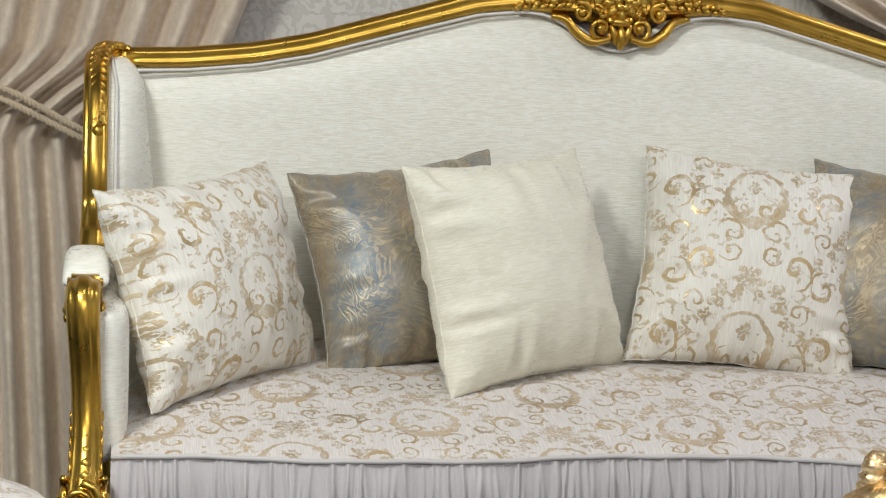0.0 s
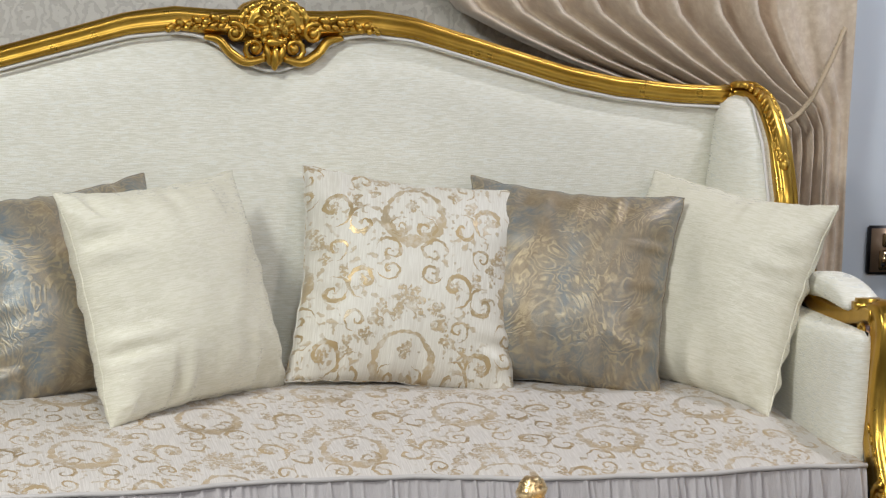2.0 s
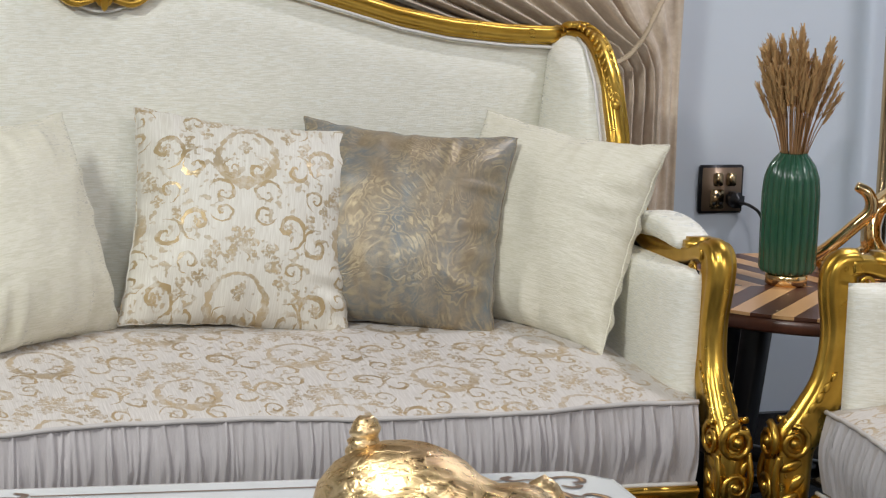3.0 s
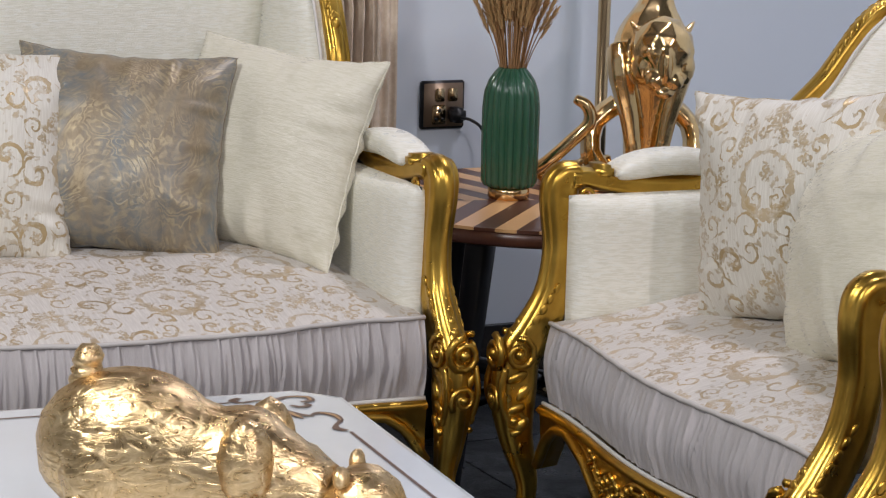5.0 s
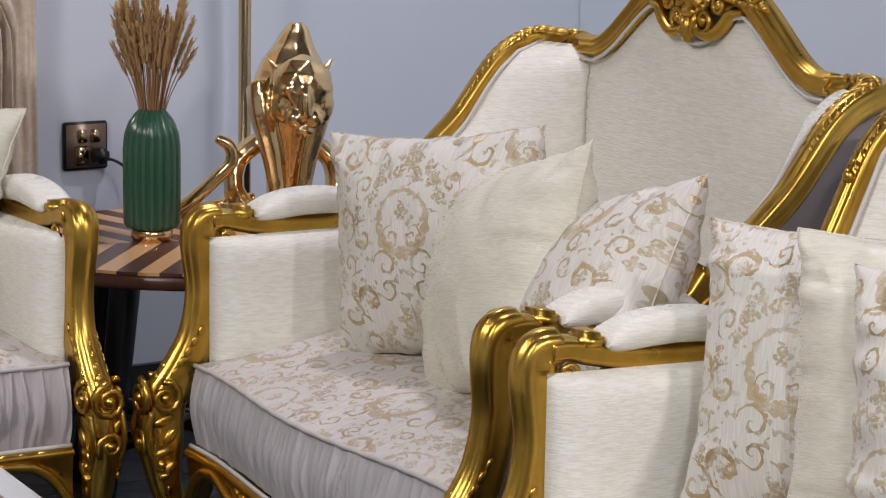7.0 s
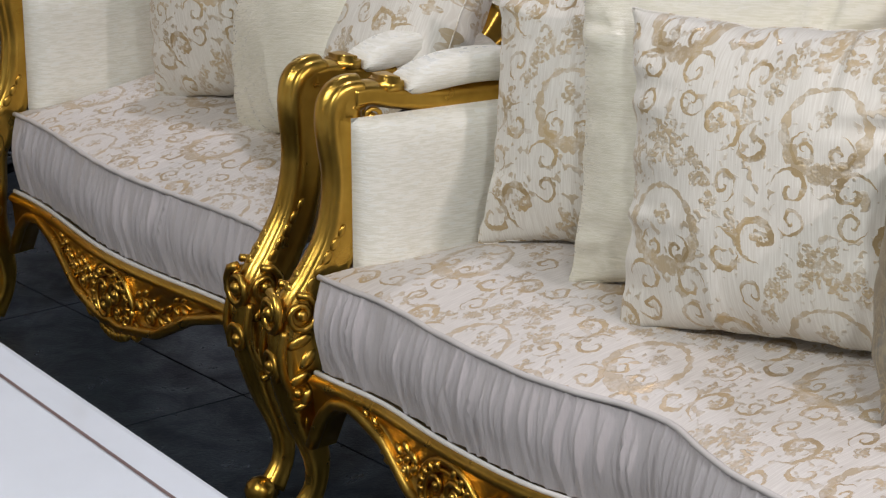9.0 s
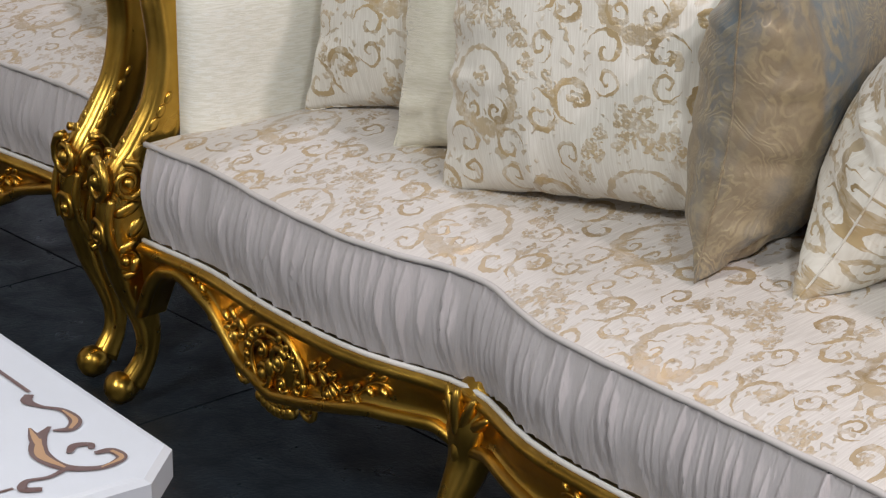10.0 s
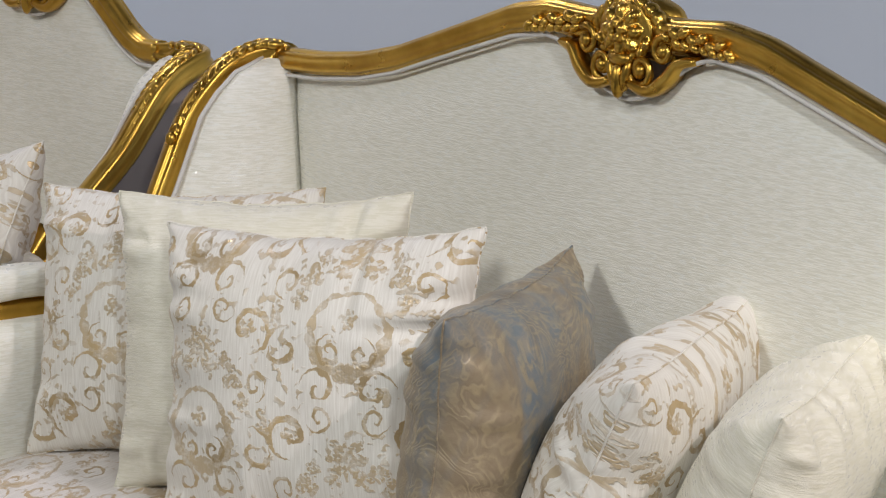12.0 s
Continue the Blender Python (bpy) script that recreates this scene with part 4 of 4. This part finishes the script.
for i in range(2):
    bm = bmesh.new()
    box(bm, (1.398 + 0.031 * i, 1.026, 0.632), (1.419 + 0.031 * i, 1.036, 0.660), 0.002)
    part("rocker_switch", bm, BRASS, socket)
bm = bmesh.new()
box(bm, (1.392, 1.030, 0.582), (1.424, 1.036, 0.624), 0.002)
part("outlet", bm, BRASS, socket)
for dx, dz, w, h in ((0, 0.612, 0.006, 0.008), (-0.008, 0.594, 0.007, 0.005), (0.008, 0.594, 0.007, 0.005)):
    bm = bmesh.new()
    box(bm, (1.408 + dx - w / 2, 1.028, dz - h / 2), (1.408 + dx + w / 2, 1.031, dz + h / 2))
    part("slot", bm, PLASTIC, socket)
bm = bmesh.new()
box(bm, (1.428, 0.995, 0.588), (1.458, 1.036, 0.620), 0.006)
plug = part("plug", bm, PLASTIC, socket)
bm = bmesh.new()
sweep(bm, [(1.443, 0.998, 0.60, 0.007, 0.007), (1.455, 0.97, 0.598, 0.007, 0.007), (1.478, 0.965, 0.58, 0.007, 0.007), (1.492, 0.97, 0.54, 0.007, 0.007), (1.492, 0.98, 0.44, 0.007, 0.007), (1.485, 0.99, 0.25, 0.007, 0.007), (1.48, 0.98, 0.02, 0.007, 0.007)], (1, 0, 0), 8, 1.0)
part("cable", bm, PLASTIC, plug)

# ---- side table ----
TX, TY, TZ, TR = 1.34, 0.40, 0.53, 0.37
table = thing("side_table", "round side table with striped wood top and black legs", "side table", m=pose(TX, TY, 0))
bm = bmesh.new()
lathe(bm, [(TR - 0.012, TZ - 0.034), (TR - 0.002, TZ - 0.029), (TR - 0.002, TZ - 0.010), (TR - 0.012, TZ - 0.004)], 64)
top_disc = part("tabletop", bm, WOOD_DARK, table, "dark wood rim")
stripe = 0.040
seam = Vector((math.sin(radians(15)), math.cos(radians(15)), 0))
for half_side in (-1, 1):
    ang = radians(-43) if half_side < 0 else radians(13)
    ca, sa = math.cos(ang), math.sin(ang)
    for k in range(-14, 15):
        # cut each slanted strip to its part of the disc
        poly = [(k * stripe, -1.0), ((k + 1) * stripe - 0.0006, -1.0), ((k + 1) * stripe - 0.0006, 1.0), (k * stripe, 1.0)]
        poly = [(ca * x - sa * y, sa * x + ca * y) for x, y in poly]
        bm = bmesh.new()
        face = bm.faces.new([bm.verts.new((x, y, 0)) for x, y in poly])
        cuts = [(seam * (-0.028 + 0.0004 * half_side), seam * -half_side)]
        for m in range(40):
            a = 2 * math.pi * m / 40
            cuts.append((((TR - 0.003) * math.cos(a), (TR - 0.003) * math.sin(a), 0), (math.cos(a), math.sin(a), 0)))
        for co, no in cuts:
            if not bm.faces:
                break
            bmesh.ops.bisect_plane(bm, geom=bm.verts[:] + bm.edges[:] + bm.faces[:], plane_co=co, plane_no=no, clear_outer=True)
        if not bm.faces:
            bm.free()
            continue
        bmesh.ops.solidify(bm, geom=bm.faces[:], thickness=0.006)
        zmin = min(v.co.z for v in bm.verts)
        for v in bm.verts:
            v.co.z += TZ - 0.006 - zmin
        part("strip", bm, WOOD_DARK if k % 2 else WOOD_LIGHT, top_disc, "", False)
for k in range(4):
    a = radians(25 + 90 * k)
    bm = bmesh.new()
    sweep(bm, [(0.20 * math.cos(a), 0.20 * math.sin(a), TZ - 0.034, 0.05, 0.045), (0.24 * math.cos(a), 0.24 * math.sin(a), 0.25, 0.045, 0.04), (0.285 * math.cos(a), 0.285 * math.sin(a), 0.0, 0.036, 0.034)], (-math.sin(a), math.cos(a), 0), 12, 0.4)
    part("leg", bm, BLACK, table)
for k in range(2):
    a = radians(25 + 90 * k)
    bm = bmesh.new()
    sweep(bm, [(-0.25 * math.cos(a), -0.25 * math.sin(a), 0.17 + 0.002 * k, 0.03, 0.03), (0.25 * math.cos(a), 0.25 * math.sin(a), 0.17 + 0.002 * k, 0.03, 0.03)], (0, 0, 1), 8, 0.4)
    part("stretcher", bm, BLACK, table)

# ---- vase with dry grass ----
vase = thing("vase", "ribbed green glazed vase with gold foot on side table", "vase", m=pose(1.262, 0.415, TZ))
bm = bmesh.new()
lathe(bm, [(0.036, 0.0), (0.040, 0.004), (0.040, 0.020), (0.036, 0.024)], 40)
part("foot", bm, GOLD_BRIGHT, vase, "polished gold foot ring")
bm = bmesh.new()
prof = [(0.036, 0.0225), (0.050, 0.026), (0.054, 0.034), (0.055, 0.10), (0.055, 0.175), (0.052, 0.205), (0.044, 0.228), (0.034, 0.242), (0.028, 0.249), (0.025, 0.252), (0.022, 0.249), (0.022, 0.20), (0.045, 0.17), (0.045, 0.03)]
lathe(bm, prof, 160, 0.13, 20)
part("body", bm, GREEN, vase)
grass = tagged(new("dry_grass_bunch"), "bunch of dry golden grass in the green vase", "dried grass")
grass.matrix_basis = pose(1.262, 0.415, TZ + 0.21)
rng = random.Random(11)
bm, heads = bmesh.new(), bmesh.new()
for k in range(95):
    a, lean = rng.uniform(0, 6.283), rng.uniform(0.0, 1.0) ** 0.6
    top = Vector((0.078 * lean * math.cos(a), 0.078 * lean * math.sin(a), rng.uniform(0.17, 0.27) - 0.03 * lean))
    low = Vector((0.014 * math.cos(a), 0.014 * math.sin(a), 0.0))
    mid = Vector((low.x + (top.x - low.x) * 0.38, low.y + (top.y - low.y) * 0.38, top.z * 0.5))
    sweep(bm, [(*low, 0.0022, 0.0022), (*mid, 0.002, 0.002), (*top, 0.0014, 0.0014)], (1, 0.3, 0), 5, 1.0, per=3)
    way = (top - mid).normalized()
    for j in range(16):
        p = mid.lerp(top, 0.35 + 0.045 * j)
        for q in range(3):
            b_ = rng.uniform(0, 6.283)
            tip = p + way * 0.017 + Vector((math.cos(b_), math.sin(b_), 0)) * 0.007
            w_ = Vector((math.sin(b_), -math.cos(b_), 0.2)) * 0.0026
            vs = [heads.verts.new(v) for v in (p - w_, p + w_, tip + w_ * 0.4, tip - w_ * 0.4)]
            heads.faces.new(vs)
tagged(part("grass_stem", bm, STRAW_DARK, grass), kind="stuff")
tagged(part("seed_head", heads, STRAW, grass, "feathery straw seed heads", False), kind="stuff")

# ---- gilt seated feline statue, one plain shape ----
bm = bmesh.new()


def lump(at, size, turn=None):
    blob(bm, at, size, turn)


lathe(bm, [(0.13, 0.0), (0.135, 0.004), (0.13, 0.012), (0.10, 0.014)], 28, centre=(-0.07, 0.0))
sweep(bm, [(0.0, 0.02, 0.008, 0.075, 0.07), (0.002, 0.02, 0.08, 0.085, 0.09), (0.004, 0.015, 0.15, 0.115, 0.11), (0.006, 0.01, 0.21, 0.145, 0.125), (0.008, 0.01, 0.25, 0.150, 0.12), (0.012, 0.02, 0.285, 0.125, 0.10), (0.016, 0.03, 0.315, 0.085, 0.08), (0.02, 0.035, 0.345, 0.055, 0.055), (0.02, 0.035, 0.362, 0.030, 0.03)], (1, 0, 0), 12, 0.85, per=3)
for q in (-1, 1):
    sweep(bm, [(q * 0.020, -0.055, 0.008, 0.040, 0.06), (q * 0.022, -0.035, 0.04, 0.034, 0.04), (q * 0.034, -0.032, 0.12, 0.040, 0.045), (q * 0.054, -0.03, 0.20, 0.052, 0.06), (q * 0.060, -0.01, 0.25, 0.048, 0.07)], (1, 0, 0), 8, 0.9, per=2)
    sweep(bm, [(q * 0.075, 0.02, 0.008, 0.040, 0.08), (q * 0.100, 0.035, 0.05, 0.042, 0.07), (q * 0.092, 0.045, 0.105, 0.040, 0.06), (q * 0.05, 0.045, 0.14, 0.04, 0.05)], (1, 0, 0), 8, 0.9, per=2)
    sweep(bm, [(0.018 + q * 0.040, -0.045, 0.275, 0.030, 0.022), (0.018 + q * 0.052, -0.040, 0.290, 0.020, 0.014), (0.018 + q * 0.062, -0.038, 0.302, 0.006, 0.005)], (0, 1, 0), 6, 1.0, per=2)
    lump((0.018 + q * 0.017, -0.096, 0.200), (0.021, 0.020, 0.018))
    lump((0.018 + q * 0.028, -0.092, 0.255), (0.020, 0.016, 0.010), turned("Y", q * 20))
    lump((0.018 + q * 0.036, -0.066, 0.222), (0.026, 0.034, 0.036))
lump((0.018, -0.058, 0.250), (0.062, 0.056, 0.064))
lump((0.018, -0.070, 0.210), (0.044, 0.044, 0.034))
lump((0.018, -0.106, 0.228), (0.013, 0.018, 0.036))
lump((0.018, -0.096, 0.178), (0.020, 0.018, 0.011))
sweep(bm, [(-0.06, 0.05, 0.03, 0.03, 0.03), (-0.15, 0.02, 0.020, 0.030, 0.028), (-0.215, -0.03, 0.022, 0.030, 0.026), (-0.190, -0.05, 0.045, 0.028, 0.026), (-0.145, -0.05, 0.085, 0.028, 0.026), (-0.115, -0.05, 0.115, 0.028, 0.026), (-0.120, -0.05, 0.145, 0.026, 0.024), (-0.145, -0.05, 0.160, 0.018, 0.018)], (0, 1, 0), 12, 0.95, per=5)
statue = part("feline_statue", bm, GOLD_BRIGHT)
one_skin(statue, 0.0035)
statue.matrix_basis = pose(1.610, 0.50, TZ, 0, 0, -22) @ Matrix.Diagonal((1.04, 1.04, 1.09, 1))
tagged(statue, "polished gold seated feline statue on side table", "statue")

# ---- floor lamp behind the table ----
lamp_stand = thing("floor_lamp", "slim brass floor lamp stand by the wall", "floor lamp", m=pose(1.725, 0.885, 0))
bm = bmesh.new()
lathe(bm, [(0.13, 0.0), (0.13, 0.014), (0.11, 0.02), (0.02, 0.03)], 40)
part("base", bm, BRASS, lamp_stand)
bm = bmesh.new()
lathe(bm, [(0.0135, 0.028), (0.0135, 0.60), (0.0155, 0.602), (0.0155, 0.625), (0.0135, 0.627), (0.0135, 1.55)], 24)
part("pole", bm, BRASS, lamp_stand)

# ---- coffee table ----
coffee = thing("coffee_table", "glossy white coffee table with brown inlaid scrolls", "coffee table", m=pose(-0.052, -1.276, 0, 0, 0, -4.6))
HX, HY, CZ = 0.498, 0.828, 0.44


def outline(inset, cut):
    x, y = HX - inset, HY - inset
    return [(x - cut, -y), (x, -y + cut), (x, y - cut), (x - cut, y), (-x + cut, y), (-x, y - cut), (-x, -y + cut), (-x + cut, -y)]


bm = bmesh.new()
rings = []
for inset, z in ((0.012, CZ - 0.045), (0.0, CZ - 0.035), (0.0, CZ - 0.006), (0.005, CZ - 0.001), (0.012, CZ)):
    rings.append([bm.verts.new((x, y, z)) for x, y in outline(inset, 0.055)])
for a, b_ in zip(rings, rings[1:]):
    for k in range(8):
        bm.faces.new((a[k], a[(k + 1) % 8], b_[(k + 1) % 8], b_[k]))
bm.faces.new(rings[0])
bm.faces.new(rings[-1])
ctop = part("tabletop", bm, LACQUER, coffee, "", False)


layer = [0]


def ribbon(points, width, material=None):
    """A flat inlaid band of varying width on the tabletop."""
    bm = bmesh.new()
    layer[0] += 1
    zz = CZ + 0.0006 + 0.00003 * layer[0]
    rows = curve_through([(x, y, w) for (x, y), w in zip(points, width)], 8)
    left, right = [], []
    for i, row in enumerate(rows):
        d = rows[min(i + 1, len(rows) - 1)][:2] - rows[max(i - 1, 0)][:2]
        d = d / (np.linalg.norm(d) + 1e-9)
        n_ = np.array([-d[1], d[0]]) * row[2] / 2
        left.append(bm.verts.new((*(row[:2] + n_), zz)))
        right.append(bm.verts.new((*(row[:2] - n_), zz)))
    for i in range(len(rows) - 1):
        bm.faces.new((left[i], left[i + 1], right[i + 1], right[i]))
    part("inlay", bm, material or INLAY, ctop, "", False)


for q in (-1, 1):
    ribbon([(q * (HX - 0.055), -HY + 0.246), (q * (HX - 0.055), 0), (q * (HX - 0.055), HY - 0.246)], [0.005, 0.005, 0.005])
    ribbon([(-HX + 0.170, q * (HY - 0.055)), (0, q * (HY - 0.055)), (HX - 0.170, q * (HY - 0.055))], [0.005, 0.005, 0.005])
    for r in (-1, 1):
        # corner scroll: a leafy stem that curls round the corner, with a hooked end towards each line
        def place(points):
            return [(q * (HX - a), r * (HY - c)) for a, c in points]

        hook = place([(0.058, 0.240), (0.068, 0.226), (0.062, 0.206), (0.049, 0.186), (0.050, 0.158), (0.064, 0.142), (0.080, 0.148)])
        stem = place([(0.078, 0.158), (0.100, 0.138), (0.116, 0.104), (0.110, 0.066), (0.082, 0.046), (0.056, 0.054), (0.056, 0.074), (0.072, 0.078)])
        leaf = place([(0.096, 0.166), (0.104, 0.136), (0.112, 0.104)])
        tail = place([(0.150, 0.036), (0.164, 0.046), (0.154, 0.060), (0.132, 0.056), (0.108, 0.064)])
        twig = place([(0.092, 0.092), (0.080, 0.104), (0.066, 0.098), (0.070, 0.088)])
        ribbon(hook, [0.010, 0.012, 0.006, 0.008, 0.013, 0.012, 0.004])
        ribbon(stem, [0.004, 0.015, 0.019, 0.013, 0.009, 0.011, 0.011, 0.007])
        ribbon(leaf, [0.003, 0.014, 0.006])
        ribbon(tail, [0.009, 0.011, 0.007, 0.006, 0.007])
        ribbon(twig, [0.006, 0.010, 0.008, 0.006])
        ribbon(hook[3:6], [0.002, 0.006, 0.004], TAN)
        ribbon(stem[1:4], [0.004, 0.010, 0.003], TAN)
        ribbon(stem[4:7], [0.002, 0.005, 0.004], TAN)
        ribbon(leaf, [0.001, 0.007, 0.002], TAN)
for sx in (-1, 1):
    for sy in (-1, 1):
        bm = bmesh.new()
        sweep(bm, [(sx * 0.40, sy * 0.70, CZ - 0.05, 0.07, 0.07), (sx * 0.42, sy * 0.72, 0.30, 0.075, 0.075), (sx * 0.40, sy * 0.70, 0.12, 0.045, 0.045), (sx * 0.43, sy * 0.73, 0.0, 0.055, 0.055)], (1, 0, 0), 12, 0.7)
        part("leg", bm, LACQUER, coffee)
bm = bmesh.new()
box(bm, (-0.42, -0.73, CZ - 0.115), (0.42, 0.73, CZ - 0.043), 0.006)
part("apron", bm, LACQUER, coffee)

# ---- gilt prowling feline figure on the coffee table, one plain shape ----
bm = bmesh.new()
sweep(bm, [(-0.150, 0, 0.12, 0.07, 0.08), (-0.122, 0, 0.155, 0.125, 0.145), (-0.06, 0, 0.165, 0.135, 0.155), (0.02, 0, 0.148, 0.115, 0.135), (0.08, 0, 0.145, 0.115, 0.13), (0.13, 0, 0.135, 0.085, 0.10), (0.17, 0, 0.125, 0.07, 0.08)], (0, 1, 0), 14, 0.95, per=4)
lump((0.215, 0, 0.125), (0.052, 0.048, 0.043))
lump((0.258, 0, 0.105), (0.026, 0.028, 0.022))
for q in (-1, 1):
    lump((0.195, q * 0.034, 0.160), (0.011, 0.013, 0.012))
    lump((0.085, q * 0.045, 0.17), (0.035, 0.028, 0.045))
    lump((-0.095, q * 0.042, 0.15), (0.050, 0.030, 0.060))
    sweep(bm, [(0.09, q * 0.048, 0.13, 0.05, 0.05), (0.10 + 0.02 * q, q * 0.05, 0.06, 0.036, 0.036), (0.12 + 0.03 * q, q * 0.05, 0.015, 0.05, 0.03)], (0, 1, 0), 9, 0.95, per=3)
    sweep(bm, [(-0.10, q * 0.045, 0.12, 0.055, 0.06), (-0.125 + 0.02 * q, q * 0.05, 0.065, 0.036, 0.04), (-0.10 + 0.03 * q, q * 0.05, 0.015, 0.05, 0.03)], (0, 1, 0), 9, 0.95, per=3)
tail_rows = []
for k in range(25):
    f = k / 24
    ring = 0.040 - 0.004 * f + 0.0035 * math.cos(f * 38)
    tail_rows.append((-0.148 + 0.012 * math.sin(f * 2.6) + 0.016 * f, 0, 0.185 + 0.078 * f, ring if k < 23 else ring * (0.8 if k == 23 else 0.45), ring if k < 23 else ring * (0.8 if k == 23 else 0.45)))
sweep(bm, tail_rows, (0, 1, 0), 12, 1.0, per=1)
for v in bm.verts:
    v.co += v.co.normalized() * 0.004 * noise.noise(v.co * 30) + v.co.normalized() * 0.0022 * noise.noise(v.co * 90)
cat = part("feline_figure", bm, rippled_gold(), None)
cat.matrix_basis = pose(-0.013, -1.335, CZ, 0, 0, -38) @ Matrix.Diagonal((0.88, 0.96, 1.08, 1))
tagged(cat, "rippled gold prowling feline figure on white coffee table", "figurine")

# ---- padded stool beside the coffee table ----
stool = thing("footstool", "round cream padded footstool with gilt rim", "footstool", m=pose(-1.2, -0.56, 0))
bm = bmesh.new()
lathe(bm, [(0.235, 0.395), (0.25, 0.41), (0.25, 0.44), (0.225, 0.475), (0.16, 0.495), (0.05, 0.502)], 48)
part("pad", bm, PRINT_SEAT, stool)
bm = bmesh.new()
lathe(bm, [(0.22, 0.33), (0.245, 0.34), (0.252, 0.37), (0.245, 0.395), (0.22, 0.4)], 48)
part("rim", bm, GOLD, stool)
for k in range(4):
    a = radians(45 + 90 * k)
    bm = bmesh.new()
    sweep(bm, [(0.20 * math.cos(a), 0.20 * math.sin(a), 0.345, 0.05, 0.05), (0.225 * math.cos(a), 0.225 * math.sin(a), 0.24, 0.05, 0.05), (0.20 * math.cos(a), 0.20 * math.sin(a), 0.09, 0.028, 0.028), (0.225 * math.cos(a), 0.225 * math.sin(a), 0.0, 0.04, 0.04)], (-math.sin(a), math.cos(a), 0), 12)
    part("leg", bm, GOLD, stool)

# ---- floor tiles ----
TILE = 0.60
bm = bmesh.new()
box(bm, (-TILE / 2 + 0.001, -TILE / 2 + 0.001, -0.02), (TILE / 2 - 0.001, TILE / 2 - 0.001, 0.0), 0.001)
first_tile = part("floor_tile", bm, FLOOR, floor, "", False)
for ix in range(12):
    for iy in range(14):
        tile = first_tile if ix == iy == 0 else new("floor_tile", first_tile.data)
        tile.parent = floor
        tile.matrix_basis = pose(-3.89 + TILE * ix, -6.91 + TILE * iy, 0.0, 0, 0, 90 * ((ix * 3 + iy * 5) % 4))
